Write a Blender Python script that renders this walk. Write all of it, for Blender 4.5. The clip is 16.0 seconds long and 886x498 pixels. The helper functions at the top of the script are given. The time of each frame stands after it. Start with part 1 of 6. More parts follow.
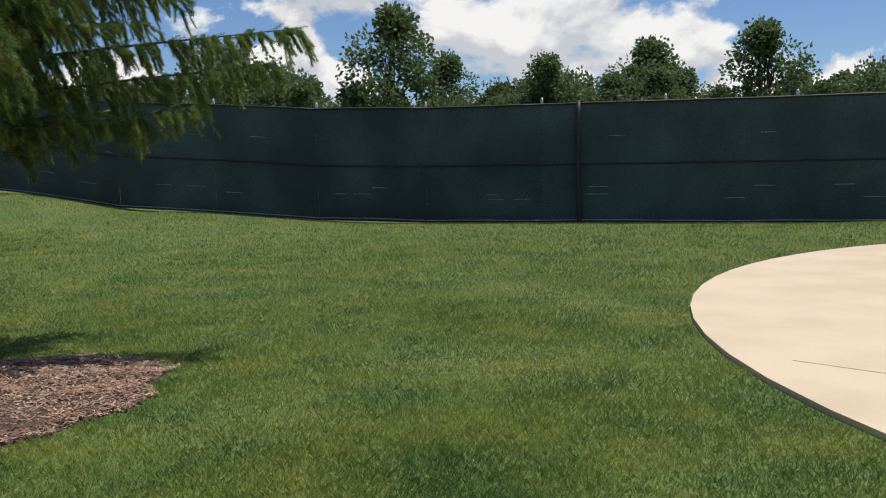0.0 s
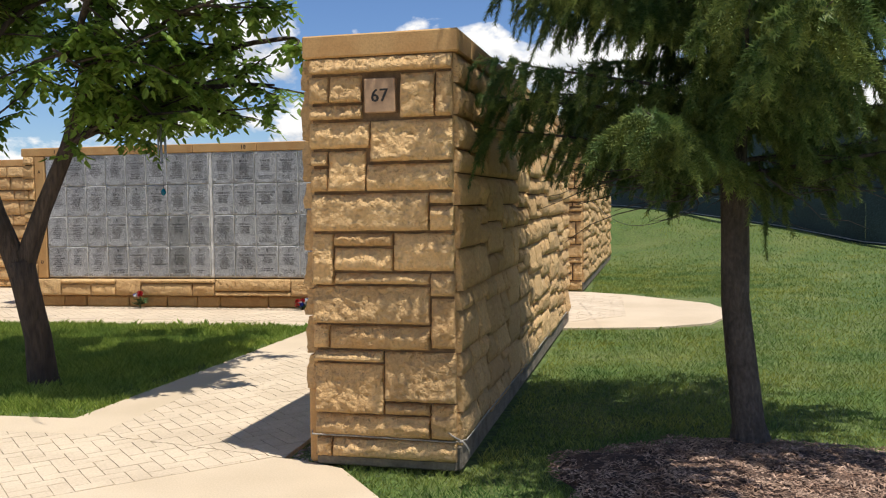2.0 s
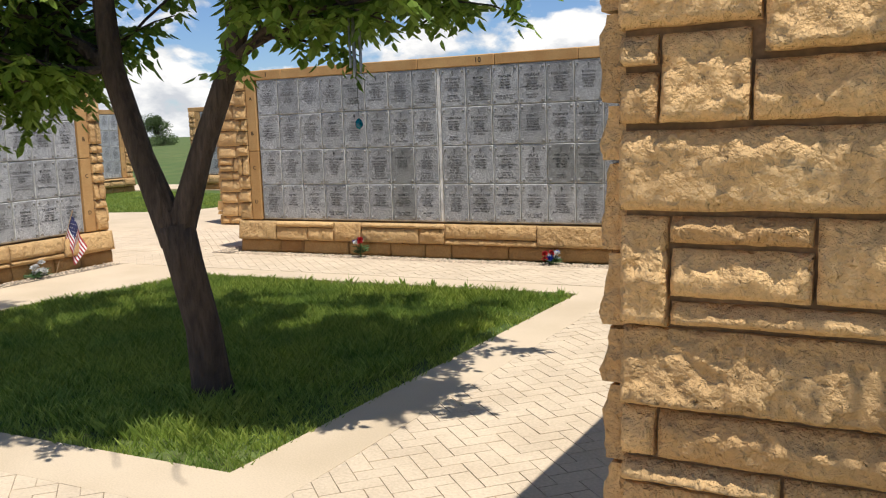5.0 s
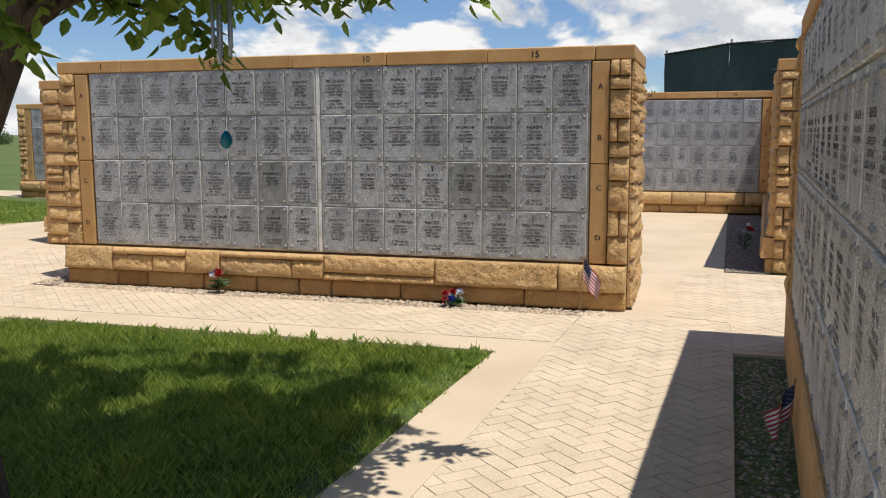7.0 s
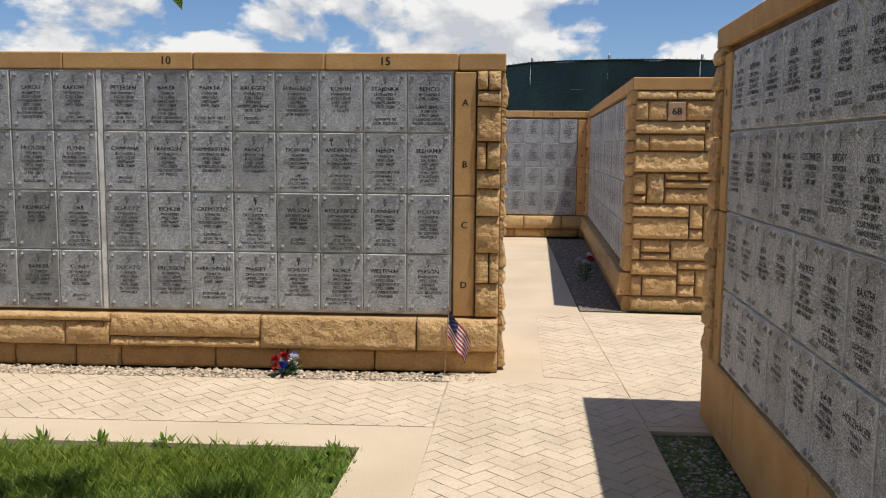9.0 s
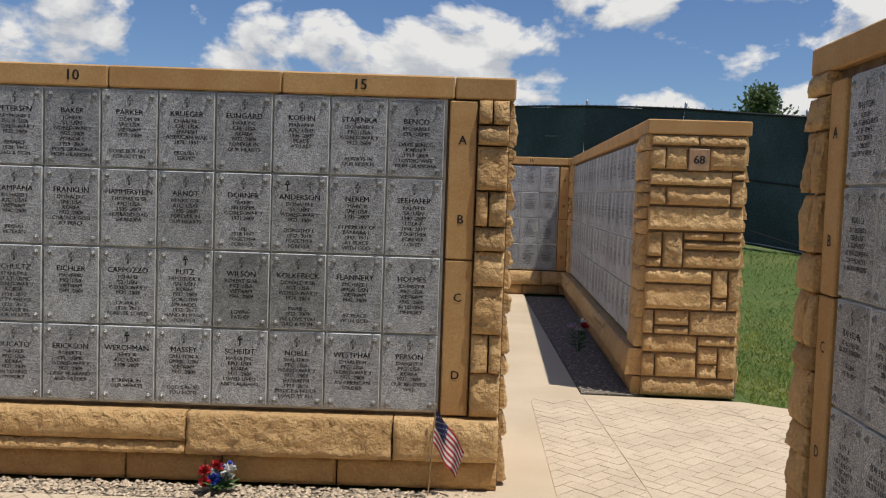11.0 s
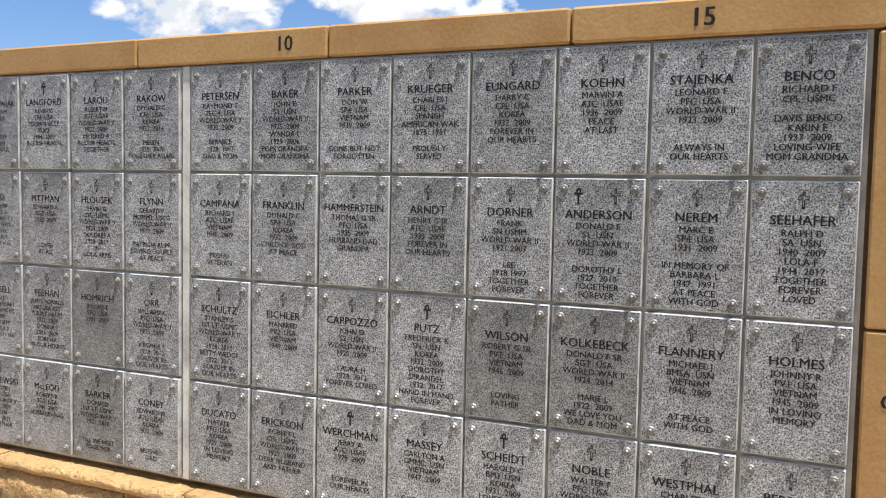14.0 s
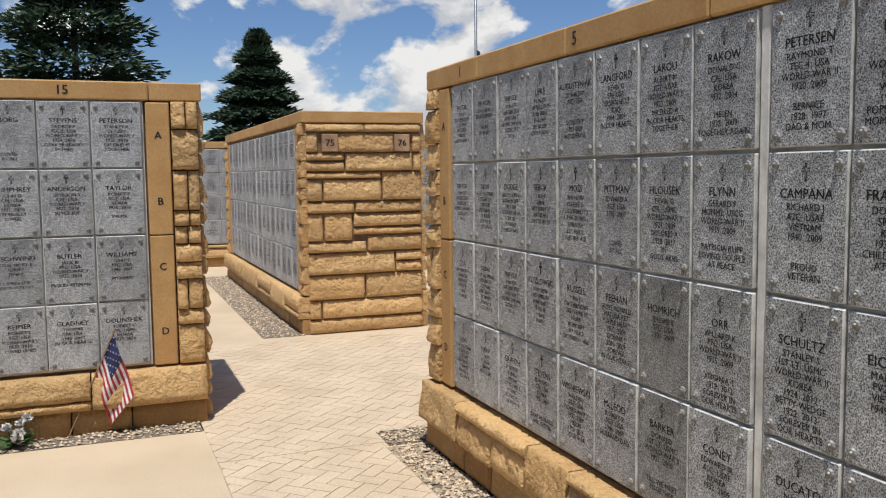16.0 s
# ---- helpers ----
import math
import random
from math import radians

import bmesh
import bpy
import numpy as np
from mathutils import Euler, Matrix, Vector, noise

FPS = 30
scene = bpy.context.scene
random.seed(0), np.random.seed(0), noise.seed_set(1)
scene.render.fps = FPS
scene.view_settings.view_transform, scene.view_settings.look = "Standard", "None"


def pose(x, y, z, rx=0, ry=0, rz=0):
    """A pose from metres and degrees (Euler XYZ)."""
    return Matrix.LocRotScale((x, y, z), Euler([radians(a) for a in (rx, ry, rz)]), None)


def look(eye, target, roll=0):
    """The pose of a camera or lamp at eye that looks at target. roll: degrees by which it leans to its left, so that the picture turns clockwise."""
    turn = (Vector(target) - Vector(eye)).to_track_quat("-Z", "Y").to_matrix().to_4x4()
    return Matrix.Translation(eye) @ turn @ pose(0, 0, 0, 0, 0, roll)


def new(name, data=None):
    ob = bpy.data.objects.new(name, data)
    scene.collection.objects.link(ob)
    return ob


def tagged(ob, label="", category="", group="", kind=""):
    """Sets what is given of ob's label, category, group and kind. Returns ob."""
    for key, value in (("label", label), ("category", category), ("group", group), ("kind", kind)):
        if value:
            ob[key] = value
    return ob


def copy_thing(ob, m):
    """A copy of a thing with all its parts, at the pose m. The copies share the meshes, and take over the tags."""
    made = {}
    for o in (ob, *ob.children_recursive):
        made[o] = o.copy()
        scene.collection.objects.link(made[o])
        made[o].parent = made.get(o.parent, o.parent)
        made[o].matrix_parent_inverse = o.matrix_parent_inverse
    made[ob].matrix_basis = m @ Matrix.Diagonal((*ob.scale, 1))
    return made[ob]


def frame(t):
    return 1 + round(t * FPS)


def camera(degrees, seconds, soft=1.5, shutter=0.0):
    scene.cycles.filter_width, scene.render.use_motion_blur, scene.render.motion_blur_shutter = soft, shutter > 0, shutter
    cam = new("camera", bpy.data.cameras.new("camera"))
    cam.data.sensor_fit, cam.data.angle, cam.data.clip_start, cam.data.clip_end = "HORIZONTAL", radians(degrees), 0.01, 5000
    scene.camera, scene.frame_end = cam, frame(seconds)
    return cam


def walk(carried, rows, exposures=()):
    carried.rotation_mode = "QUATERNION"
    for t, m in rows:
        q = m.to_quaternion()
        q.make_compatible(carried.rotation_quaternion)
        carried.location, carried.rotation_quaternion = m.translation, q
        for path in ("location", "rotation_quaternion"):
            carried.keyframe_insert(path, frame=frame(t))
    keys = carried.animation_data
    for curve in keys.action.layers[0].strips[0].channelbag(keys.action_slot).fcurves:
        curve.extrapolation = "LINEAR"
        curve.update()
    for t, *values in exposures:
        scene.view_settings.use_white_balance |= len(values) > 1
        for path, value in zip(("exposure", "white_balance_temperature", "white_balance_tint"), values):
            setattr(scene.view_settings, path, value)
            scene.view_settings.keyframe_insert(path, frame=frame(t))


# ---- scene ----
cam = camera(53.7, 16.0, 1.15)
EXPOSURES = [(0, -0.15), (0.5, 0.24), (1, 0.24), (2, 0.04), (2.5, -0.05), (4, 0.05), (6.5, -0.05), (8, -0.12), (9, -0.16), (11.5, -0.38), (12.5, -0.4), (13, -0.34), (13.5, 0.12), (14.5, 0.4), (15, 0.4), (15.5, -0.18), (16, -0.25)]
PATH = [
    (0, (-0.233, -0.359, 1.251), (0.877, 1.290, 1.0485), -1.2),
    (0.2, (-0.267, -0.230, 1.251), (0.662, 1.529, 1.044), -1.0),
    (0.6, (-0.300, 0.030, 1.239), (0.275, 1.934, 1.037), -0.8),
    (1, (-0.318, 0.312, 1.251), (0.002, 2.277, 1.056), -0.3),
    (1.5, (-0.373, 0.658, 1.255), (-0.407, 2.65, 1.077), -1.2),
    (2, (-0.411, 1.002, 1.308), (-0.778, 2.965, 1.201), -0.8),
    (2.5, (-0.602, 1.366, 1.327), (-1.086, 3.301, 1.187), -0.9),
    (3, (-0.73, 1.732, 1.318), (-1.339, 3.624, 1.101), -1.7),
    (3.5, (-0.835, 2.1, 1.344), (-1.55, 3.953, 1.105), -1.7),
    (4, (-1.016, 2.479, 1.372), (-1.724, 4.33, 1.105), -2.1),
    (4.2, (-1.076, 2.615, 1.374), (-1.815, 4.452, 1.094), -2.4),
    (6.3, (-1.846, 4.029, 1.381), (-2.798, 5.768, 1.118), -0.4),
    (6.5, (-1.93, 4.149, 1.385), (-2.794, 5.933, 1.119), -0.2),
    (7, (-2.14, 4.439, 1.422), (-2.71, 6.338, 1.159), -0.2),
    (7.5, (-2.322, 4.769, 1.45), (-2.748, 6.71, 1.223), 1.2),
    (8, (-2.533, 5.066, 1.459), (-2.729, 7.044, 1.234), 2.1),
    (8.5, (-2.729, 5.382, 1.475), (-2.776, 7.367, 1.236), 0.8),
    (9, (-2.837, 5.723, 1.485), (-2.925, 7.708, 1.256), 0.5),
    (9.2, (-2.876, 5.847, 1.486), (-2.967, 7.834, 1.279), 0.8),
    (11.5, (-3.048, 7.345, 1.514), (-3.034, 9.342, 1.391), 2.0),
    (12, (-3.045, 7.63, 1.521), (-3.294, 9.61, 1.391), 1.3),
    (12.5, (-3.063, 7.941, 1.526), (-3.511, 9.883, 1.36), 1.0),
    (13, (-3.117, 8.278, 1.529), (-3.652, 10.198, 1.363), 0.3),
    (13.5, (-3.085, 8.566, 1.526), (-3.79, 10.432, 1.385), 0.2),
    (14, (-3.075, 8.845, 1.528), (-3.912, 10.656, 1.396), 1.1),
    (14.5, (-3.137, 9.146, 1.527), (-4.147, 10.868, 1.391), 1.0),
    (15, (-3.144, 9.414, 1.523), (-4.495, 10.88, 1.369), 0.1),
    (15.5, (-3.198, 9.612, 1.529), (-4.834, 10.747, 1.34), 0.0),
    (15.8, (-3.315, 9.704, 1.529), (-5.082, 10.62, 1.334), -0.2),
    (16, (-3.411, 9.745, 1.531), (-5.268, 10.466, 1.358), -0.7),
]
walk(cam, [(t, look(eye, target, roll)) for t, eye, target, roll in PATH], EXPOSURES)

# ---- world, sun and exposure ----
SUN_FROM = Vector((0.635, -0.31, 2.13)).normalized()

def make_world():
    w = bpy.data.worlds.new("sky")
    scene.world = w
    w.use_nodes = True
    nt = w.node_tree
    nt.nodes.clear()
    out = nt.nodes.new("ShaderNodeOutputWorld")
    bg = nt.nodes.new("ShaderNodeBackground")
    sky = nt.nodes.new("ShaderNodeTexSky")
    sky.sky_type = "NISHITA"
    sky.sun_disc = False
    sky.sun_elevation = math.asin(SUN_FROM.z)
    sky.sun_rotation = math.atan2(SUN_FROM.x, SUN_FROM.y)
    sky.air_density, sky.dust_density, sky.ozone_density = 1.0, 0.0, 2.0
    tc = nt.nodes.new("ShaderNodeTexCoord")
    sep = nt.nodes.new("ShaderNodeSeparateXYZ")
    nt.links.new(tc.outputs["Generated"], sep.inputs[0])

    def math_node(op, x, y):
        n = nt.nodes.new("ShaderNodeMath"); n.operation = op
        for k, v in enumerate((x, y)):
            if isinstance(v, (int, float)):
                n.inputs[k].default_value = v
            else:
                nt.links.new(v, n.inputs[k])
        return n.outputs[0]

    def heap(lift):
        """Density of the heaped clouds, a little higher or lower in the sky."""
        mp = nt.nodes.new("ShaderNodeMapping")
        mp.inputs["Scale"].default_value = (1.0, 1.0, 1.7)
        mp.inputs["Location"].default_value = (2.3, 5.1, 0.35 + lift)
        nt.links.new(tc.outputs["Generated"], mp.inputs[0])
        n = nt.nodes.new("ShaderNodeTexNoise")
        n.inputs["Scale"].default_value = 7.6
        n.inputs["Detail"].default_value = 9.0
        n.inputs["Roughness"].default_value = 0.55
        n.inputs["Distortion"].default_value = 0.2
        nt.links.new(mp.outputs[0], n.inputs["Vector"])
        return n.outputs["Fac"]

    here, above = heap(0.0), heap(0.045)
    # clouds crowd towards the horizon
    low = nt.nodes.new("ShaderNodeMapRange")
    low.inputs["From Min"].default_value = 0.08; low.inputs["From Max"].default_value = 0.40
    low.inputs["To Min"].default_value = 0.058; low.inputs["To Max"].default_value = -0.05
    nt.links.new(sep.outputs[2], low.inputs["Value"])
    ramp = nt.nodes.new("ShaderNodeValToRGB")
    ramp.color_ramp.elements[0].position = CLOUD_LO
    ramp.color_ramp.elements[1].position = CLOUD_HI
    nt.links.new(math_node("ADD", here, low.outputs[0]), ramp.inputs[0])
    cl = nt.nodes.new("ShaderNodeMix"); cl.data_type = "RGBA"
    cl.inputs["A"].default_value = (9.2, 9.6, 10.3, 1)
    cl.inputs["B"].default_value = (14.5, 14.4, 14.2, 1)
    lit = nt.nodes.new("ShaderNodeMapRange")
    lit.inputs["From Min"].default_value = -0.05; lit.inputs["From Max"].default_value = 0.07
    nt.links.new(math_node("SUBTRACT", here, above), lit.inputs["Value"])
    nt.links.new(lit.outputs[0], cl.inputs["Factor"])
    mix = nt.nodes.new("ShaderNodeMix"); mix.data_type = "RGBA"
    nt.links.new(ramp.outputs[0], mix.inputs["Factor"])
    blue = nt.nodes.new("ShaderNodeMix"); blue.data_type = "RGBA"; blue.blend_type = "MULTIPLY"
    blue.inputs["Factor"].default_value = 1.0
    blue.inputs["B"].default_value = (1.0, 1.2, 1.56, 1)
    nt.links.new(sky.outputs[0], blue.inputs["A"])
    nt.links.new(blue.outputs["Result"], mix.inputs["A"])
    nt.links.new(cl.outputs["Result"], mix.inputs["B"])
    nt.links.new(mix.outputs["Result"], bg.inputs[0])
    bg.inputs[1].default_value = 0.069
    nt.links.new(bg.outputs[0], out.inputs[0])

CLOUD_LO, CLOUD_HI = 0.515, 0.58
make_world()
sun_data = bpy.data.lights.new("sun", "SUN")
sun_data.energy, sun_data.angle, sun_data.color = 5.0, radians(0.55), (1.0, 0.965, 0.91)
sun = new("sun", sun_data)
sun.matrix_world = look(SUN_FROM * 40, (0, 0, 0))

# ---- materials ----
def mat(name, base, rough=0.8, var=0.15, scale=8.0, fine=60.0, bump=0.3, bump_dist=0.004, metal=0.0, tint=None, rand=0.0, detail=6.0, spec=0.5, stretch=(1, 1, 1)):
    """A surface with broad stains, fine grain, a relief, and optional change from piece to piece."""
    m = bpy.data.materials.new(name)
    m.use_nodes = True
    nt = m.node_tree
    b = nt.nodes["Principled BSDF"]
    b.inputs["Roughness"].default_value = rough
    b.inputs["Metallic"].default_value = metal
    b.inputs["Specular IOR Level"].default_value = spec
    tc = nt.nodes.new("ShaderNodeTexCoord")
    mp = nt.nodes.new("ShaderNodeMapping")
    mp.inputs["Scale"].default_value = stretch
    nt.links.new(tc.outputs["Object"], mp.inputs[0])
    na = nt.nodes.new("ShaderNodeTexNoise"); na.inputs["Scale"].default_value = scale; na.inputs["Detail"].default_value = detail
    nb = nt.nodes.new("ShaderNodeTexNoise"); nb.inputs["Scale"].default_value = fine; nb.inputs["Detail"].default_value = 4.0
    for n in (na, nb):
        nt.links.new(mp.outputs[0], n.inputs["Vector"])
    c2 = tint or tuple(c * 0.6 for c in base)
    mixa = nt.nodes.new("ShaderNodeMix"); mixa.data_type = "RGBA"
    mixa.inputs["A"].default_value = (*base, 1)
    mixa.inputs["B"].default_value = (*c2, 1)
    ra = nt.nodes.new("ShaderNodeMapRange")
    ra.inputs["From Min"].default_value = 0.4; ra.inputs["From Max"].default_value = 0.66
    nt.links.new(na.outputs["Fac"], ra.inputs["Value"])
    nt.links.new(ra.outputs[0], mixa.inputs["Factor"])
    mixb = nt.nodes.new("ShaderNodeMix"); mixb.data_type = "RGBA"; mixb.blend_type = "MULTIPLY"
    mixb.inputs["Factor"].default_value = 1.0
    rb = nt.nodes.new("ShaderNodeMapRange")
    rb.inputs["From Min"].default_value = 0.3; rb.inputs["From Max"].default_value = 0.7
    rb.inputs["To Min"].default_value = 1 - var; rb.inputs["To Max"].default_value = 1 + var
    nt.links.new(nb.outputs["Fac"], rb.inputs["Value"])
    nt.links.new(mixa.outputs["Result"], mixb.inputs["A"])
    nt.links.new(rb.outputs[0], mixb.inputs["B"])
    last = mixb.outputs["Result"]
    if rand:
        oi = nt.nodes.new("ShaderNodeObjectInfo")
        rr = nt.nodes.new("ShaderNodeMapRange")
        rr.inputs["To Min"].default_value = 1 - rand; rr.inputs["To Max"].default_value = 1 + rand
        nt.links.new(oi.outputs["Random"], rr.inputs["Value"])
        mixc = nt.nodes.new("ShaderNodeMix"); mixc.data_type = "RGBA"; mixc.blend_type = "MULTIPLY"
        mixc.inputs["Factor"].default_value = 1.0
        nt.links.new(last, mixc.inputs["A"]); nt.links.new(rr.outputs[0], mixc.inputs["B"])
        last = mixc.outputs["Result"]
    nt.links.new(last, b.inputs["Base Color"])
    if bump:
        bp = nt.nodes.new("ShaderNodeBump")
        bp.inputs["Strength"].default_value = bump
        bp.inputs["Distance"].default_value = bump_dist
        ad = nt.nodes.new("ShaderNodeMath"); ad.operation = "ADD"
        nt.links.new(na.outputs["Fac"], ad.inputs[0]); nt.links.new(nb.outputs["Fac"], ad.inputs[1])
        nt.links.new(ad.outputs[0], bp.inputs["Height"])
        nt.links.new(bp.outputs[0], b.inputs["Normal"])
    return m

SANDSTONE = mat("rock_faced_sandstone", (0.60, 0.375, 0.165), 0.9, 0.13, 4, 60, 0.5, 0.006, tint=(0.67, 0.44, 0.20), rand=0.17)
SAWN = mat("sawn_sandstone", (0.53, 0.32, 0.13), 0.85, 0.10, 5, 90, 0.3, 0.003, tint=(0.47, 0.26, 0.095), rand=0.08)
# Darker sandstone: the shade on the recessed lower course is in its colour.
SHADED_PLINTH = mat("shaded_plinth_sandstone", (0.46, 0.27, 0.105), 0.9, 0.13, 5, 60, 0.5, 0.006, tint=(0.53, 0.33, 0.135), rand=0.14)
def chipped(m, scale=11.0, depth=0.045):
    """Crisp conchoidal chips: sharp crests between hollow flakes, over the grain."""
    nt = m.node_tree
    b = nt.nodes["Principled BSDF"]
    below = b.inputs["Normal"].links[0].from_socket
    tc = nt.nodes.new("ShaderNodeTexCoord")
    oi = nt.nodes.new("ShaderNodeObjectInfo")
    sh = nt.nodes.new("ShaderNodeMath"); sh.operation = "MULTIPLY"; sh.inputs[1].default_value = 37.0
    nt.links.new(oi.outputs["Random"], sh.inputs[0])
    n = nt.nodes.new("ShaderNodeTexNoise"); n.noise_dimensions = "4D"
    n.inputs["Scale"].default_value, n.inputs["Detail"].default_value, n.inputs["Roughness"].default_value = scale, 6.0, 0.6
    nt.links.new(tc.outputs["Object"], n.inputs["Vector"])
    nt.links.new(sh.outputs[0], n.inputs["W"])
    last = n.outputs["Fac"]
    for op, k in (("SUBTRACT", 0.5), ("ABSOLUTE", 0.0), ("MULTIPLY", -2.0)):
        a = nt.nodes.new("ShaderNodeMath"); a.operation = op; a.inputs[1].default_value = k
        nt.links.new(last, a.inputs[0])
        last = a.outputs[0]
    bp = nt.nodes.new("ShaderNodeBump"); bp.inputs["Strength"].default_value = 1.0; bp.inputs["Distance"].default_value = depth
    nt.links.new(last, bp.inputs["Height"])
    nt.links.new(below, bp.inputs["Normal"])
    nt.links.new(bp.outputs[0], b.inputs["Normal"])

def hued(m, colour, most=0.55):
    """Let single stones lean to another colour."""
    nt = m.node_tree
    b = nt.nodes["Principled BSDF"]
    src = b.inputs["Base Color"].links[0].from_socket
    oi = nt.nodes.new("ShaderNodeObjectInfo")
    wn = nt.nodes.new("ShaderNodeTexWhiteNoise"); wn.noise_dimensions = "1D"
    nt.links.new(oi.outputs["Random"], wn.inputs["W"])
    r = nt.nodes.new("ShaderNodeMapRange")
    r.inputs["From Min"].default_value = 0.35; r.inputs["To Max"].default_value = most
    nt.links.new(wn.outputs["Value"], r.inputs["Value"])
    tc = nt.nodes.new("ShaderNodeTexCoord")
    n = nt.nodes.new("ShaderNodeTexNoise"); n.inputs["Scale"].default_value = 7.0; n.inputs["Detail"].default_value = 5.0
    nt.links.new(tc.outputs["Object"], n.inputs["Vector"])
    k = nt.nodes.new("ShaderNodeMapRange")
    k.inputs["From Min"].default_value = 0.35; k.inputs["From Max"].default_value = 0.62; k.inputs["To Min"].default_value = 0.35
    nt.links.new(n.outputs["Fac"], k.inputs["Value"])
    f = nt.nodes.new("ShaderNodeMath"); f.operation = "MULTIPLY"
    nt.links.new(r.outputs[0], f.inputs[0]); nt.links.new(k.outputs[0], f.inputs[1])
    mx = nt.nodes.new("ShaderNodeMix"); mx.data_type = "RGBA"
    mx.inputs["B"].default_value = (*colour, 1)
    nt.links.new(f.outputs[0], mx.inputs["Factor"]); nt.links.new(src, mx.inputs["A"])
    nt.links.new(mx.outputs["Result"], b.inputs["Base Color"])

hued(SANDSTONE, (0.50, 0.285, 0.11), 0.65)
hued(SHADED_PLINTH, (0.30, 0.14, 0.045), 0.7)
chipped(SANDSTONE, 6.0, 0.045)
chipped(SANDSTONE, 15.0, 0.02)
chipped(SHADED_PLINTH, 16.0, 0.02)
MORTAR = mat("brown_mortar", (0.22, 0.14, 0.075), 0.95, 0.2, 9, 70, 0.5, 0.005)
GREYSTRIP = mat("pale_grey_joint_strip", (0.62, 0.61, 0.58), 0.8, 0.08, 6, 60, 0.2, 0.002)
STRIP = mat("white_sealant_strip", (0.80, 0.785, 0.75), 0.8, 0.07, 6, 60, 0.2, 0.002)
FOOTING = mat("grey_concrete_footing", (0.20, 0.165, 0.12), 0.95, 0.2, 9, 60, 0.6, 0.01)
CONCRETE = mat("cream_concrete", (0.60, 0.48, 0.335), 0.9, 0.08, 1.3, 120, 0.25, 0.002, tint=(0.525, 0.415, 0.28))
PAVER = mat("stamped_paver_concrete", (0.62, 0.50, 0.355), 0.9, 0.10, 2.6, 70, 0.5, 0.004, tint=(0.54, 0.43, 0.30), rand=0.035)
JOINT = mat("paver_joint", (0.54, 0.44, 0.32), 0.95, 0.2, 3.0, 40, 0.4, 0.004, tint=(0.26, 0.205, 0.145))
BRONZE = mat("brown_bronze_sign", (0.50, 0.315, 0.18), 0.6, 0.06, 10, 90, 0.15, 0.001)
INK = mat("dark_incised_lettering", (0.018, 0.017, 0.017), 0.8, 0.1, 30, 200, 0)
BOLT = mat("grey_rosette", (0.36, 0.355, 0.34), 0.45, 0.1, 40, 200, 0.2, 0.001, metal=0.4)
SOIL = mat("dark_soil", (0.07, 0.05, 0.032), 1.0, 0.4, 8, 60, 0.8, 0.02)
GRAVEL_BED = mat("gravel_bed", (0.25, 0.205, 0.155), 1.0, 0.4, 30, 120, 0.8, 0.01)
BARK = mat("rough_grey_bark", (0.085, 0.062, 0.046), 0.95, 0.35, 9, 40, 1.0, 0.03, stretch=(1, 1, 0.25))
SPRUCE_BARK = mat("spruce_bark", (0.115, 0.092, 0.075), 0.95, 0.35, 10, 60, 1.0, 0.02, stretch=(1, 1, 0.5))
MULCH_BED = mat("mulch_bed", (0.13, 0.075, 0.05), 1.0, 0.4, 12, 70, 1.0, 0.03, tint=(0.06, 0.035, 0.025))
STEEL = mat("galvanised_steel", (0.45, 0.46, 0.47), 0.45, 0.08, 20, 90, 0.1, 0.001, metal=0.8)

def leaf_mat(name, a, b, rough=0.55, trans=0.35, patches=0.0, patch_scale=1.5):
    m = bpy.data.materials.new(name)
    m.use_nodes = True
    nt = m.node_tree
    p = nt.nodes["Principled BSDF"]
    p.inputs["Roughness"].default_value = rough
    p.inputs["Specular IOR Level"].default_value = 0.35
    g = nt.nodes.new("ShaderNodeNewGeometry")
    mx = nt.nodes.new("ShaderNodeMix"); mx.data_type = "RGBA"
    mx.inputs["A"].default_value = (*a, 1); mx.inputs["B"].default_value = (*b, 1)
    nt.links.new(g.outputs["Random Per Island"], mx.inputs["Factor"])
    col = mx.outputs["Result"]
    if patches:
        tc = nt.nodes.new("ShaderNodeTexCoord")
        n = nt.nodes.new("ShaderNodeTexNoise"); n.inputs["Scale"].default_value = patch_scale; n.inputs["Detail"].default_value = 4.0
        nt.links.new(tc.outputs["Object"], n.inputs["Vector"])
        cr = nt.nodes.new("ShaderNodeValToRGB")
        cr.color_ramp.elements[0].position, cr.color_ramp.elements[1].position = 0.36, 0.66
        cr.color_ramp.elements[0].color = (1 - patches, 1 - 0.6 * patches, 1 - 0.6 * patches, 1)
        cr.color_ramp.elements[1].color = (1 + patches, 1 + 0.5 * patches, 1, 1)
        nt.links.new(n.outputs["Fac"], cr.inputs[0])
        mu = nt.nodes.new("ShaderNodeMix"); mu.data_type = "RGBA"; mu.blend_type = "MULTIPLY"; mu.inputs["Factor"].default_value = 1.0
        nt.links.new(col, mu.inputs["A"]); nt.links.new(cr.outputs[0], mu.inputs["B"])
        col = mu.outputs["Result"]
    nt.links.new(col, p.inputs["Base Color"])
    tr = nt.nodes.new("ShaderNodeBsdfTranslucent")
    nt.links.new(col, tr.inputs[0])
    ms = nt.nodes.new("ShaderNodeMixShader"); ms.inputs[0].default_value = trans
    nt.links.new(p.outputs[0], ms.inputs[1]); nt.links.new(tr.outputs[0], ms.inputs[2])
    nt.links.new(ms.outputs[0], nt.nodes["Material Output"].inputs[0])
    return m

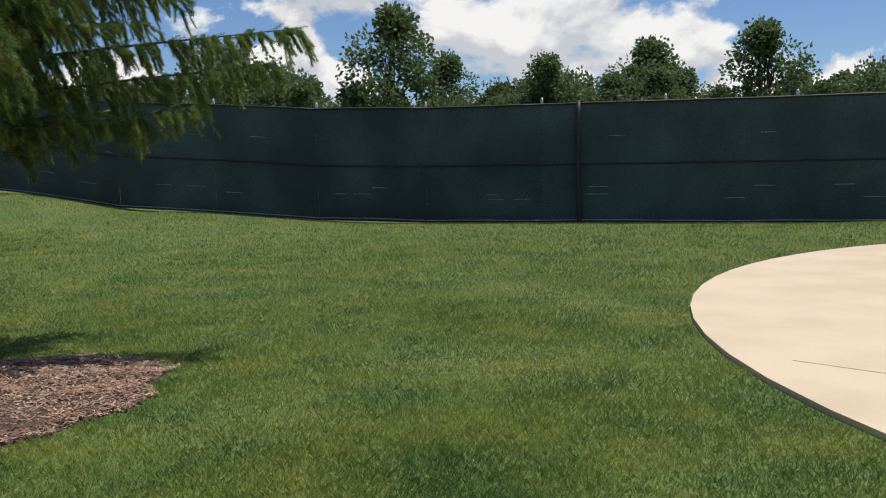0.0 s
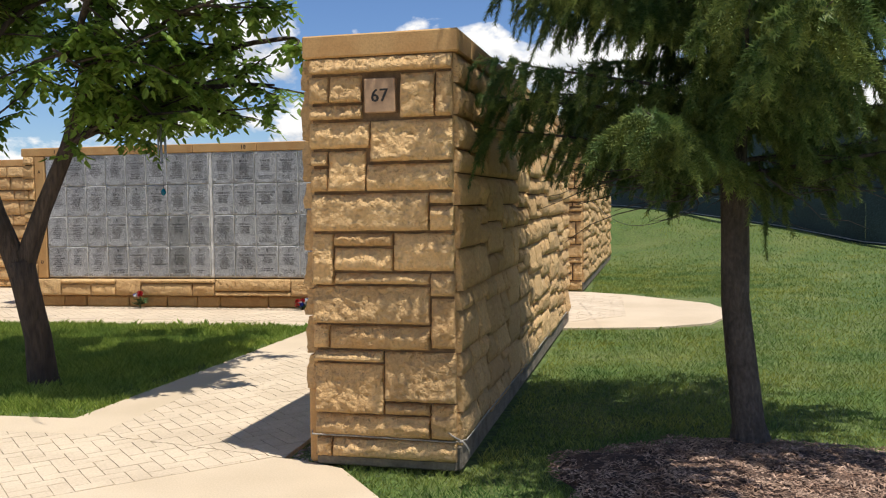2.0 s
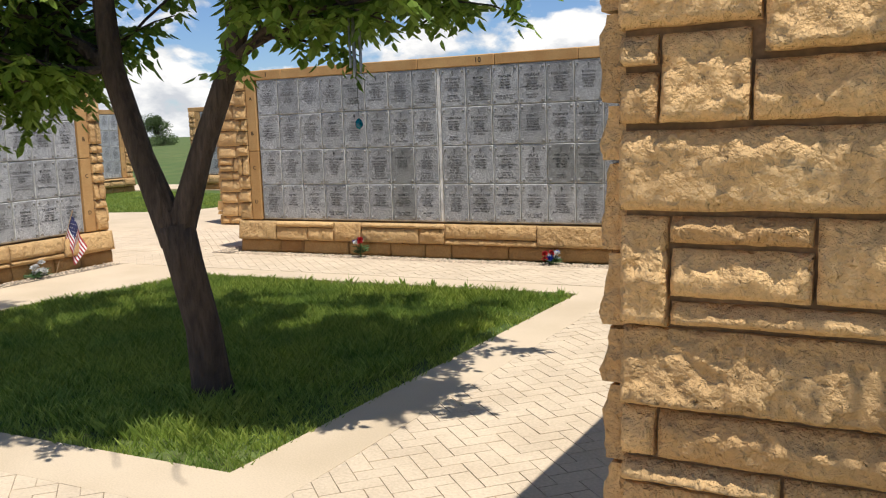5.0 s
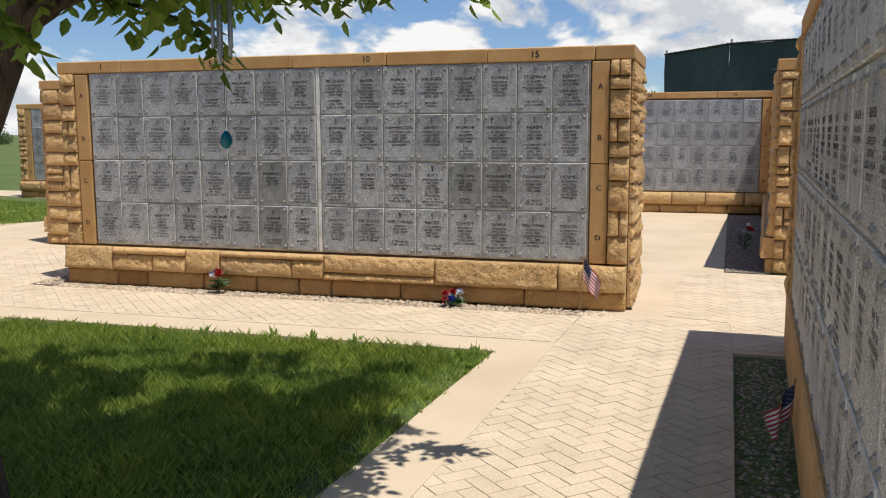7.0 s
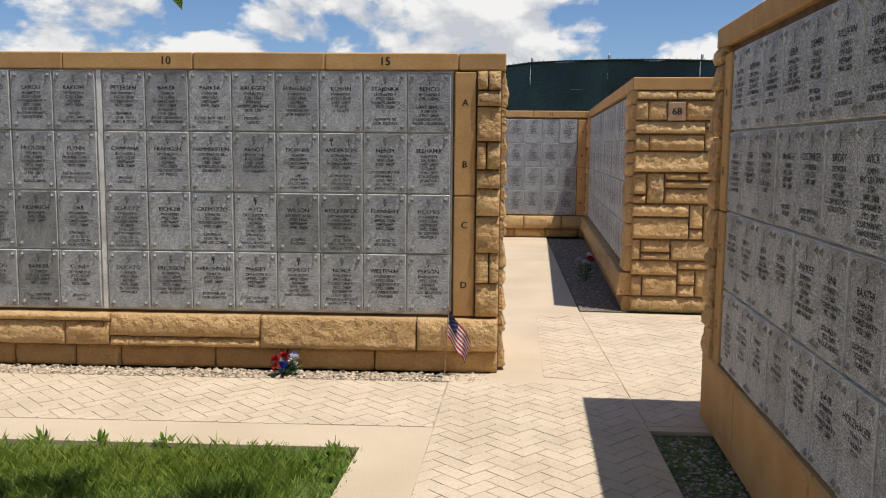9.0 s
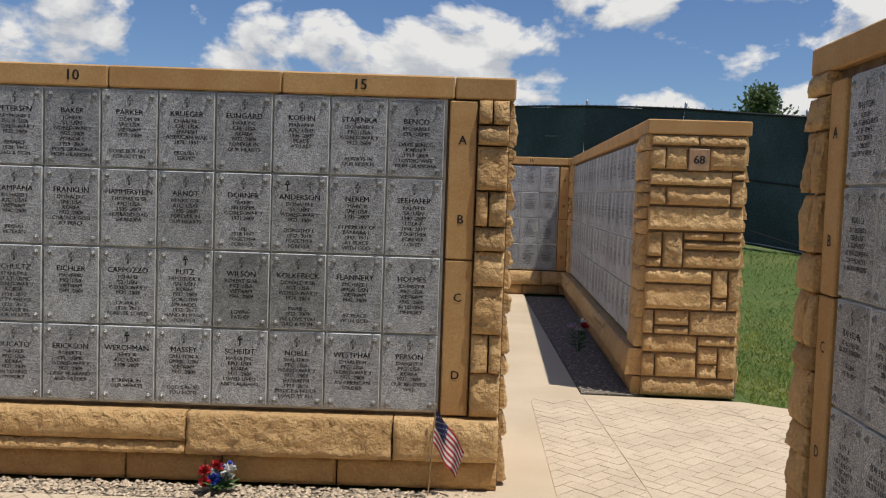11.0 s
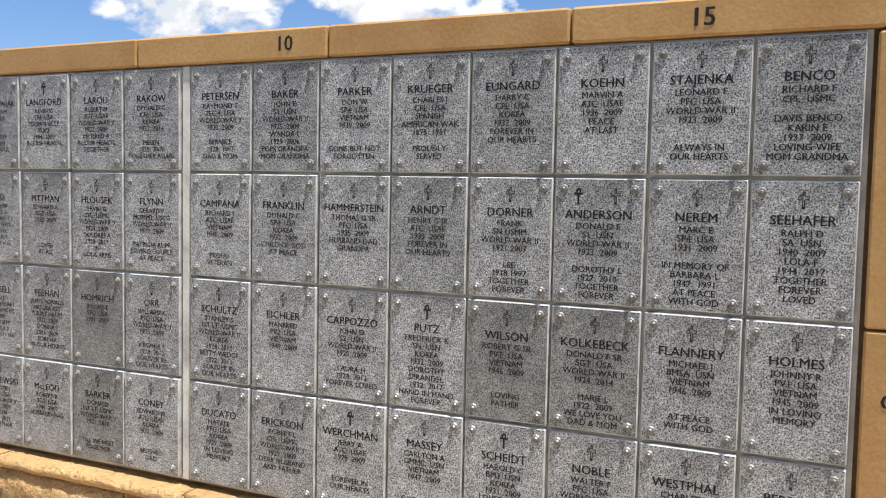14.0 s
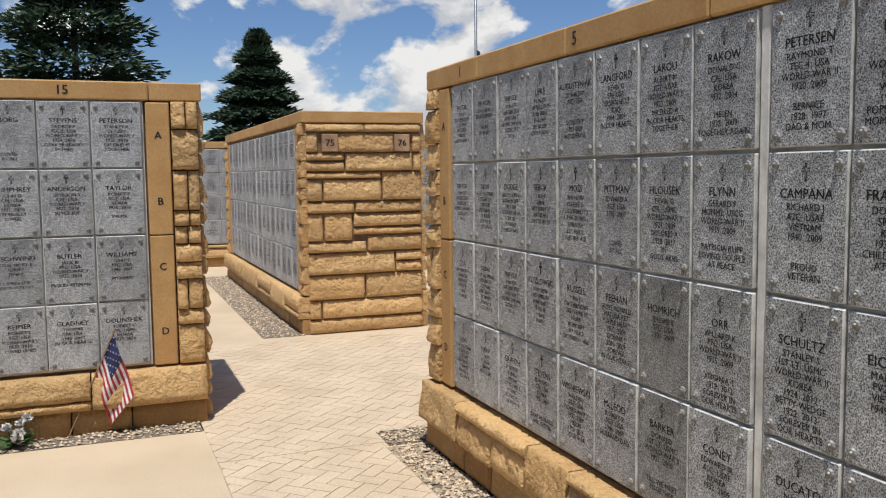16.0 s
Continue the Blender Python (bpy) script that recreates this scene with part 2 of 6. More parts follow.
LEAF = leaf_mat("green_tree_leaf", (0.12, 0.215, 0.03), (0.30, 0.43, 0.085), trans=0.6)
NEEDLE = leaf_mat("spruce_needles", (0.09, 0.15, 0.046), (0.235, 0.305, 0.095), trans=0.25, patches=0.35, patch_scale=5.0)
DARK_NEEDLE = leaf_mat("blue_spruce_needles", (0.035, 0.068, 0.04), (0.105, 0.15, 0.095), trans=0.15)
# Far greens lightened: the haze of distance is put into the leaf colour.
FAR_LEAF = leaf_mat("far_tree_leaf", (0.075, 0.12, 0.042), (0.19, 0.25, 0.10), trans=0.4)
BLADE = leaf_mat("grass_blade", (0.13, 0.205, 0.036), (0.34, 0.39, 0.12), trans=0.38, patches=0.45)
# Lawn blades copied brighter, against the shade among the bed's own blades.
BLADE_DENSE = leaf_mat("brightened_grass_blade", (0.16, 0.25, 0.034), (0.41, 0.50, 0.115), trans=0.42, patches=0.2)

def lawn_mat():
    m = mat("mown_lawn", (0.068, 0.112, 0.02), 0.95, 0.5, 1.1, 26, 0.8, 0.02, tint=(0.115, 0.14, 0.034))
    return m

LAWN = lawn_mat()

def granite(name, base, low=0.22, high=1.9):
    m = mat(name, base, 0.55, 0.05, 3, 60, 0.0, rand=0.15, spec=0.3)
    nt = m.node_tree
    b = nt.nodes["Principled BSDF"]
    last = b.inputs["Base Color"].links[0].from_socket
    tc = nt.nodes.new("ShaderNodeTexCoord")
    for scale, lo, hi in ((215, low, high), (70, 0.86, 1.14), (9, 0.86, 1.12)):
        v = nt.nodes.new("ShaderNodeTexNoise"); v.inputs["Scale"].default_value = scale; v.inputs["Detail"].default_value = 3
        nt.links.new(tc.outputs["Object"], v.inputs["Vector"])
        r = nt.nodes.new("ShaderNodeMapRange")
        r.inputs["From Min"].default_value = 0.36; r.inputs["From Max"].default_value = 0.64
        r.inputs["To Min"].default_value = lo; r.inputs["To Max"].default_value = hi
        nt.links.new(v.outputs["Fac"], r.inputs["Value"])
        mx = nt.nodes.new("ShaderNodeMix"); mx.data_type = "RGBA"; mx.blend_type = "MULTIPLY"; mx.inputs["Factor"].default_value = 1
        nt.links.new(last, mx.inputs["A"]); nt.links.new(r.outputs[0], mx.inputs["B"])
        last = mx.outputs["Result"]
    nt.links.new(last, b.inputs["Base Color"])
    return m

GRANITE = granite("speckled_grey_granite", (0.385, 0.395, 0.405))
GRANITE_DARK = granite("dark_stained_granite", (0.255, 0.262, 0.26), 0.33, 1.68)
# Sawn cover edges; their bright highlight is put into this pale colour.
GRANITE_EDGE = mat("sawn_granite_edge_highlight", (0.66, 0.66, 0.64), 0.7, 0.12, 12, 120, 0.1, 0.001)

# ---- mesh helpers ----
def mesh_of(name, verts, faces, material, smooth=False):
    me = bpy.data.meshes.new(name)
    me.from_pydata(verts, [], faces)
    me.materials.append(material)
    if smooth:
        me.polygons.foreach_set("use_smooth", [True] * len(me.polygons))
    me.update()
    return me

def bm_mesh(name, bm, material, smooth=False):
    me = bpy.data.meshes.new(name)
    bmesh.ops.recalc_face_normals(bm, faces=bm.faces[:])
    bm.to_mesh(me)
    bm.free()
    me.materials.append(material)
    if smooth:
        me.polygons.foreach_set("use_smooth", [True] * len(me.polygons))
    return me

def part(name, me, parent, label="", at=None):
    ob = new(name, me)
    ob.parent = parent
    if at is not None:
        ob.matrix_local = at
    if label:
        ob["label"] = label
    return ob

def box_bm(bm, x0, x1, y0, y1, z0, z1, bevel=0.0):
    r = bmesh.ops.create_cube(bm, size=1.0)
    vs = r["verts"]
    for v in vs:
        v.co = Vector((x0 + (v.co.x + 0.5) * (x1 - x0), y0 + (v.co.y + 0.5) * (y1 - y0), z0 + (v.co.z + 0.5) * (z1 - z0)))
    if bevel:
        es = {e for v in vs for e in v.link_edges}
        bmesh.ops.bevel(bm, geom=list(es), offset=bevel, segments=1, affect="EDGES")
    return bm

def box(name, x0, x1, y0, y1, z0, z1, material, bevel=0.0):
    return bm_mesh(name, box_bm(bmesh.new(), x0, x1, y0, y1, z0, z1, bevel), material)

def empty(name, m, label, category, kind="", group=""):
    ob = new(name)
    ob.matrix_world = m
    return tagged(ob, label, category, group, kind)

def rocky(name, w, h, depth, material, seed, res=0.028, rough=0.022):
    """A quarry-faced stone: w along x, h along z, its face bulging towards -y, drafted back at the edges. Its base corner is the origin."""
    fine = res < 0.024
    nx, nz = max(3, min(54 if fine else 18, round(w / res))), max(3, min(28 if fine else 10, round(h / res)))
    rng = random.Random(int(seed * 1000))
    whole = rng.random() < 0.45                 # split all over, or only above a broken ledge
    ledge = -0.5 if whole else rng.uniform(0.15, 0.62)
    tilt = rng.uniform(-0.18, 0.18)
    verts, faces = [], []
    for j in range(nz + 1):
        for i in range(nx + 1):
            u, v = i / nx, j / nz
            edge = min(u * w, (1 - u) * w, v * h, (1 - v) * h)
            k = min(1.0, edge / 0.012)
            p = Vector((u * w * 9 + seed * 3.7, v * h * 9, seed * 1.3))
            n = noise.noise(p) * 0.55 - abs(noise.noise(p * 1.9)) * 0.6
            chips = 0.0
            if fine:
                q = Vector((p.x * 2.2, p.y * 3.0, p.z)) + Vector((noise.noise(p * 3), 0, noise.noise(p * 2.6))) * 0.4
                chips = 0.42 * abs(noise.noise(q)) + 0.34 * abs(noise.noise(q * 2.1)) + 0.16 * noise.noise(q * 3.6)
            cut = ledge + tilt * (u - 0.5) + 0.16 * noise.noise(Vector((u * w * 11, seed, 2))) + 0.03 * noise.noise(Vector((u * w * 30, seed, 5)))
            up = min(1.0, max(0.0, (v - cut) / 0.16)) if not whole else 1.0
            slope = 1.05 - 0.8 * max(0.0, v - max(cut, 0)) / max(0.3, 1 - max(cut, 0))
            body = up * (slope * (0.95 + 0.45 * n) - chips * 0.75) + (1 - up) * (0.62 + 0.2 * n - 0.16 * chips)
            y = -(0.66 + 0.34 * k) * rough * body - 0.003 * k
            jx = 0.003 * noise.noise(Vector((seed, v * 7, 1))) if i in (0, nx) else 0.3 / nx * w * noise.noise(p * 3.1)
            jz = 0.003 * noise.noise(Vector((seed, u * 7, 4))) if j in (0, nz) else 0.3 / nz * h * noise.noise(p * 2.9 + Vector((3, 3, 3)))
            verts.append((u * w + jx, y, v * h + jz))
    row = nx + 1
    for j in range(nz):
        for i in range(nx):
            a = j * row + i
            if (i + j) % 2:
                faces += [(a, a + 1, a + row + 1), (a, a + row + 1, a + row)]
            else:
                faces += [(a, a + 1, a + row), (a + 1, a + row + 1, a + row)]
    rim = [i for i in range(row)] + [j * row + nx for j in range(1, nz + 1)] + [nz * row + i for i in range(nx - 1, -1, -1)] + [j * row for j in range(nz - 1, 0, -1)]
    back = len(verts)
    for k in rim:
        x, y, z = verts[k]
        verts.append((x, depth, z))
    n = len(rim)
    for k in range(n):
        faces.append((rim[k], back + k, back + (k + 1) % n, rim[(k + 1) % n]))
    me = mesh_of(name, verts, faces, material)
    front = 2 * nx * nz
    me.polygons.foreach_set("use_smooth", [k < front for k in range(len(faces))])
    return me

def ashlar(w, h, rng, hmin=0.07, hmax=0.27, wmin=0.11, wmax=0.55):
    """Random squared rubble: stones as (x, z, w, h) that fill w by h."""
    out = []
    def split(x, z, w, h):
        if w > 1.5 * h and w > 1.1:
            c = rng.uniform(0.35 * w, 0.65 * w)
            split(x, z, c, h); split(x + c, z, w - c, h)
        elif h > hmax and (w < wmax * 1.3 or rng.random() < 0.5) and h > 2 * hmin:
            c = rng.uniform(max(hmin, 0.3 * h), min(h - hmin, 0.7 * h))
            split(x, z, w, c); split(x, z + c, w, h - c)
        elif w > wmax or (w > 2.4 * wmin and w > 2.6 * h and rng.random() < 0.75):
            c = rng.uniform(max(wmin, 0.3 * w), min(w - wmin, 0.7 * w))
            split(x, z, c, h); split(x + c, z, w - c, h)
        elif h > hmax and h > 2 * hmin:
            c = rng.uniform(max(hmin, 0.35 * h), min(h - hmin, 0.65 * h))
            split(x, z, w, c); split(x, z + c, w, h - c)
        elif h > 0.15 and w < 0.34 and rng.random() < 0.35:
            split2 = h * rng.uniform(0.4, 0.6)
            out.append((x, z, w, split2)); out.append((x, z + split2, w, h - split2))
        else:
            out.append((x, z, w, h))
    split(0, 0, w, h)
    return out


GLYPH = {}
def load_glyphs(chars):
    """Outlines and widths of the built-in font's letters, taken once."""
    obs = []
    for c in chars:
        for body in (c, "H" + c + "H", "HH"):
            cu = bpy.data.curves.new("letters", "FONT")
            cu.body, cu.size, cu.resolution_u = body, 1.0, 2
            ob = new("letters", cu)
            obs.append(ob)
    dg = bpy.context.evaluated_depsgraph_get()
    got = []
    for ob in obs:
        e = ob.evaluated_get(dg)
        me = e.to_mesh()
        got.append(([(v.co.x, v.co.y) for v in me.vertices], [tuple(p.vertices) for p in me.polygons]))
        e.to_mesh_clear()
    for k, c in enumerate(chars):
        wide = [max(x for x, _ in g[0]) for g in got[3 * k + 1:3 * k + 3]]
        GLYPH[c] = (*got[3 * k], wide[0] - wide[1])
    for ob in obs:
        cu = ob.data
        bpy.data.objects.remove(ob)
        bpy.data.curves.remove(cu)

load_glyphs("ABCDEFGHIJKLMNOPQRSTUVWXYZ0123456789&c")

def letters(verts, faces, text, x, z, size, widest=9.0, y=0.0):
    """Add a centred line of letters in the plane x-z."""
    adv = lambda c: GLYPH[c][2] if c in GLYPH else 0.30
    total = sum(adv(c) for c in text) * size
    if total > widest:
        size *= widest / total
        total = widest
    px = x - total / 2
    for c in text:
        if c in GLYPH:
            vs, fs, _ = GLYPH[c]
            for k in (0, 1, 2):
                o = len(verts)
                verts.extend((px + (vx + 0.021 * k - 0.021) * size, y - 0.0002 * k, z + (vz + 0.012 * (k % 2)) * size) for vx, vz in vs)
                faces.extend(tuple(o + i for i in f) for f in fs)
        px += adv(c) * size

def bar(verts, faces, x0, x1, z0, z1, y=0.0):
    o = len(verts)
    verts.extend(((x0, y, z0), (x1, y, z0), (x1, y, z1), (x0, y, z1)))
    faces.append((o, o + 1, o + 2, o + 3))

# ---- columbarium walls ----
PW, PH = 0.2885, 0.398        # pitch of the niche covers
FIELD_Z, CAP_Z = 0.385, 1.985

def cover(stone):
    """A granite niche cover: speckled face, narrow sawn edges with their highlight put in as pale colour."""
    me = box("niche_cover", 0.005, PW - 0.005, -0.024, 0.004, 0.005, PH - 0.007, stone, 0.0035)
    me.materials.append(GRANITE_EDGE)
    me.polygons.foreach_set("material_index", [0 if p.normal.y < -0.95 else 1 for p in me.polygons])
    return me

COVER, COVER_DARK = cover(GRANITE), cover(GRANITE_DARK)
STAINED = {(2, 12), (2, 13), (2, 6), (3, 6)}     # row and column of the covers that have darkened

def rosette():
    bm = bmesh.new()
    bmesh.ops.create_cone(bm, cap_ends=True, segments=8, radius1=0.0145, radius2=0.011, depth=0.006, matrix=Matrix.Translation((0, -0.003, 0)) @ Matrix.Rotation(radians(90), 4, "X"))
    bmesh.ops.create_cone(bm, cap_ends=True, segments=6, radius1=0.007, radius2=0.003, depth=0.005, matrix=Matrix.Translation((0, -0.0085, 0)) @ Matrix.Rotation(radians(90), 4, "X"))
    return bm_mesh("rosette_bolt", bm, BOLT)

ROSETTE = rosette()
BOLT_AT = [(0.034, 0.035), (PW - 0.034, 0.035), (0.034, PH - 0.04), (PW - 0.034, PH - 0.04)]

def cross(verts, faces, x, z, s):
    """An outlined latin cross."""
    t = s * 0.16
    bar(verts, faces, x - t, x + t, z - s, z - s * 0.72)
    for sx in (-1, 1):
        a, b = sorted((x + sx * t, x + sx * t * 0.3))
        bar(verts, faces, a, b, z - s * 0.72, z + s * 0.1)
        bar(verts, faces, a, b, z + s * 0.5, z + s * 0.95)
        a, b = sorted((x + sx * t, x + sx * s * 0.62))
        bar(verts, faces, a, b, z + s * 0.1, z + s * 0.2)
        bar(verts, faces, a, b, z + s * 0.4, z + s * 0.5)
        a, b = sorted((x + sx * s * 0.52, x + sx * s * 0.62))
        bar(verts, faces, a, b, z + s * 0.2, z + s * 0.4)
    bar(verts, faces, x - t, x + t, z + s * 0.95, z + s * 1.05)

def solid_cross(verts, faces, x, z, s):
    """A filled cross with a ring at its top."""
    bar(verts, faces, x - s * 0.14, x + s * 0.14, z - s * 1.1, z + s * 0.15)
    bar(verts, faces, x - s * 0.6, x + s * 0.6, z + s * 0.15, z + s * 0.45)
    bar(verts, faces, x - s * 0.32, x - s * 0.12, z + s * 0.45, z + s * 0.95)
    bar(verts, faces, x + s * 0.12, x + s * 0.32, z + s * 0.45, z + s * 0.95)
    bar(verts, faces, x - s * 0.12, x + s * 0.12, z + s * 0.75, z + s * 1.05)

SOLID = {"ANDERSON", "WERCHMAN", "SCHEIDT", "PUTZ", "LANGFORD", "MOSS", "KOZLOWSKI", "STEVENS"}

def unread_lines(verts, faces, rng, first, most):
    """Lines of short bars, as high and wide as the letters that cannot be read."""
    n = rng.randint(4, most)
    gap = rng.choice((0, 0, 1, 2)) if n < 7 else 0
    for k in range(first, n):
        w = rng.uniform(0.09, 0.15) if k == 0 else rng.uniform(0.06, 0.2)
        z = PH - 0.131 if k == 0 else PH - 0.163 - 0.0265 * (k - 1 + (gap if k > n // 2 else 0))
        if z < 0.02:
            break
        h = 0.022 if k == 0 else 0.0165
        x = PW / 2 - w / 2
        while x < PW / 2 + w / 2 - 0.006:
            wl = rng.uniform(0.010, 0.017) if k == 0 else rng.uniform(0.008, 0.013)
            t = wl * 0.28
            bar(verts, faces, x, x + t, z, z + h)
            lines = rng.sample((0.0, 0.42, 0.84), rng.choice((1, 2, 2)))
            for q in lines:
                bar(verts, faces, x + t, x + wl * 0.72, z + h * q, z + h * (q + 0.2))
            if rng.random() < 0.4:
                bar(verts, faces, x + wl * 0.6, x + wl * 0.8, z, z + h)
            x += wl * (1.12 if rng.random() < 0.86 else 1.9)

def inscription(text, name="lettering"):
    """Lettering of one cover: surname first, further lines after it; an empty line leaves a gap."""
    verts, faces = [], []
    rows = text.split("|")
    if rows[0] == "ANDERSON" and "S1  USN" in text:
        solid_cross(verts, faces, PW * 0.28, PH - 0.062, 0.024)
        cross(verts, faces, PW * 0.68, PH - 0.062, 0.024)
    else:
        (solid_cross if rows[0] in SOLID else cross)(verts, faces, PW / 2, PH - 0.062, 0.024)
    letters(verts, faces, rows[0], PW / 2, PH - 0.131, 0.039, 0.24)
    if len(rows) == 1:
        unread_lines(verts, faces, random.Random(text), 1, 8)
    for k, row in enumerate(rows[1:]):
        letters(verts, faces, row, PW / 2, PH - 0.163 - 0.0265 * k, 0.0275, 0.24)
    return mesh_of(name, verts, faces, INK)

def barred(seed):
    """Lettering that cannot be read from the camera: a cross and bars for the lines."""
    verts, faces = [], []
    cross(verts, faces, PW / 2, PH - 0.062, 0.024)
    unread_lines(verts, faces, random.Random(seed), 0, 8)
    return mesh_of("lettering", verts, faces, INK)

BARRED = [barred(k) for k in range(14)]

def stone_field(parent, stones, depth, m, seed, rough, material=None, res=0.03, name="stone", joint=0.009):
    """Lay stones (x, z, w, h) on a face whose frame is m: x along it, -y out of it."""
    for k, (x, z, w, h) in enumerate(stones):
        me = rocky(name, w - joint, h - joint, depth, material or SANDSTONE, seed + k * 1.37, res, rough)
        part(name, me, parent, at=m @ Matrix.Translation((x + joint / 2, 0, z + joint / 2)))

def numbers_mesh(items, material=INK):
    verts, faces = [], []
    for text, x, z, size in items:
        letters(verts, faces, text, x, z, size)
    return mesh_of("carved_number", verts, faces, material)

def columbarium(name, m, length, depth, label, seed, height=2.095, texts=None, bolts=False, cols=8, right_end=None, numbers=(), signs=(), back_stone=False, res=0.035, near=True, both=False, out=0.085, sawn_foot=False):
    """A wall of niches. Frame m: x along the face to its right, y into the wall, z up; the origin is the foot of the face at its left end."""
    rng = random.Random(seed)
    wall = empty(name, m, label, "columbarium wall", "structure")
    w = wall
    margin = (length - (2 * cols * PW + 0.045)) / 2
    cap0 = height - 0.11
    part("core", box("core", -0.002, length + 0.004, 0.012, depth - 0.012, 0.0, cap0, MORTAR), w, "dark recessed mortar core")
    if back_stone:
        part("footing", box("footing", length - 0.03, length + 0.020, 0.004, depth - 0.004, 0.0, 0.05, FOOTING, 0.008), w, "grey concrete footing")
    faces = [Matrix.Identity(4)]
    if both:
        faces.append(Matrix.Translation((length, depth, 0)) @ Matrix.Rotation(math.pi, 4, "Z"))
    for side, fm in enumerate(faces):
        # plinth of two courses
        stones, x = [], 0.0
        while x < length - 0.01:
            sw = min(rng.uniform(0.35, 1.15), length - x)
            if length - x - sw < 0.2:
                sw = length - x
            if sw > 0.6 and rng.random() < 0.5:
                top, cut = rng.uniform(0.045, 0.075), sw * rng.uniform(0.3, 0.7)
                if rng.random() < 0.6:
                    stones += [(x, 0.15 + 0.215 - top, sw, top), (x, 0.15, cut, 0.215 - top), (x + cut, 0.15, sw - cut, 0.215 - top)]
                else:
                    stones += [(x, 0.15 + top, sw, 0.215 - top), (x, 0.15, sw, top)]
            else:
                stones.append((x, 0.15, sw, 0.215))
            x += sw
        if sawn_foot:
            for a, _, b, _ in (k for k in stones if k[1] + k[3] > 0.36):
                part("plinth_stone", box("plinth_stone", a + 0.003, a + b - 0.003, -out, 0.02, 0.0, 0.384, SAWN, 0.012), w, "smooth sawn plinth stone")
            stones = []
        stone_field(w, stones, 0.10, fm @ Matrix.Translation((0, -out, 0)), seed + 11, 0.048, res=res * (0.7 if res < 0.031 else 0.85), name="plinth_stone")
        stones, x = [], 0.0
        while x < length - 0.01:
            sw = min(rng.uniform(0.3, 0.7), length - x)
            if length - x - sw < 0.2:
                sw = length - x
            stones.append((x, 0.0, sw, 0.148)); x += sw
        if sawn_foot:
            stones = []
        stone_field(w, stones, 0.08, fm @ Matrix.Translation((0, -out + 0.03, 0)), seed + 31, 0.026, SHADED_PLINTH, res=res, name="plinth_stone")
        # end piers and lettered trim
        pier = margin - 0.165
        for sx in (0, 1):
            x0 = 0 if sx == 0 else length - pier
            pile, z = [], FIELD_Z - 0.012
            while z < cap0 - 0.01:
                h = min(rng.uniform(0.09, 0.25), cap0 - z)
                if cap0 - z - h < 0.07:
                    h = cap0 - z
                if rng.random() < 0.58 and pier > 0.13:
                    c = pier * rng.uniform(0.4, 0.6)
                    pile += [(x0, z, c, h), (x0 + c, z, pier - c, h)]
                else:
                    pile.append((x0, z, pier, h))
                z += h
            stone_field(w, pile, 0.08, fm @ Matrix.Translation((0, -0.03, 0)), seed + 51 + sx * 20, 0.046, res=min(res, 0.022))
            tx = pier + 0.006 if sx == 0 else length - pier - 0.006 - 0.137
            for k in (0, 1):
                za = FIELD_Z - 0.01 + k * 0.803
                part("lettered_trim", box("lettered_trim", tx, tx + 0.137, -0.030, 0.02, za, za + 0.797, SAWN, 0.006), w, "smooth sawn sandstone trim", at=fm)
            part("row_letters", numbers_mesh([(c, tx + 0.068, FIELD_Z + PH * (3.5 - k) - 0.02, 0.062) for k, c in enumerate("ABCD")]), w, "carved letters A to D", at=fm @ Matrix.Translation((0, -0.0315, 0)))
        mid = margin + cols * PW
        part("joint_strip", box("joint_strip", mid + 0.004, mid + 0.041, -0.019, 0.012, FIELD_Z, CAP_Z - 0.004, STRIP, 0.004), w, "white sealed joint strip", at=fm)
        part("backing", box("backing", margin - 0.01, length - margin + 0.01, -0.004, 0.02, FIELD_Z - 0.005, CAP_Z - 0.002, GREYSTRIP), w, "pale grey backing panel", at=fm)
        # niche covers
        for r in range(4):
            for c in range(2 * cols):
                x = margin + c * PW + (0.045 if c >= cols else 0)
                z = FIELD_Z + PH * (3 - r) + 0.004
                stain = texts is TEXTS and (r, c) in STAINED
                cov = part("niche_cover", COVER_DARK if stain else COVER, w, "dark stained granite cover" if stain else "", at=fm @ Matrix.Translation((x + rng.uniform(-0.0015, 0.0015), rng.uniform(-0.004, 0.003), z)) @ Matrix.Rotation(rng.uniform(-0.004, 0.004), 4, "Z"))
                t = texts.get((r, c)) if texts and side == 0 else None
                me = inscription(t) if t else BARRED[rng.randrange(len(BARRED))]
                part("lettering", me, cov, at=Matrix.Translation((0, -0.0247, 0)))
                if bolts and side == 0:
                    for bx, bz in BOLT_AT:
                        part("rosette_bolt", ROSETTE, cov, at=Matrix.Translation((bx, -0.024, bz)))
    # capstones
    cuts = [length - 0.28 - 0.87 * k for k in range(int((length - 0.5) / 0.87), -1, -1)]
    ends = [-0.028] + cuts + [length + 0.028]
    for a, b in zip(ends, ends[1:]):
        part("capstone", box("capstone", a + 0.002, b - 0.002, -0.030, depth + 0.03, cap0, height, SAWN, 0.008), w)
    if numbers:
        part("carved_number", numbers_mesh([(t, margin + (c + 0.5) * PW + (0.045 if c >= cols else 0), cap0 + 0.03, 0.075) for t, c in numbers]), w, "carved niche numbers", at=Matrix.Translation((0, -0.0315, 0)))
    # short ends; frame: x runs into the wall on the right end, out of it on the left
    for sx in (0, 1):
        em = Matrix.Translation((length, 0, 0)) @ Matrix.Rotation(radians(90), 4, "Z") if sx else Matrix.Translation((0, depth, 0)) @ Matrix.Rotation(radians(-90), 4, "Z")
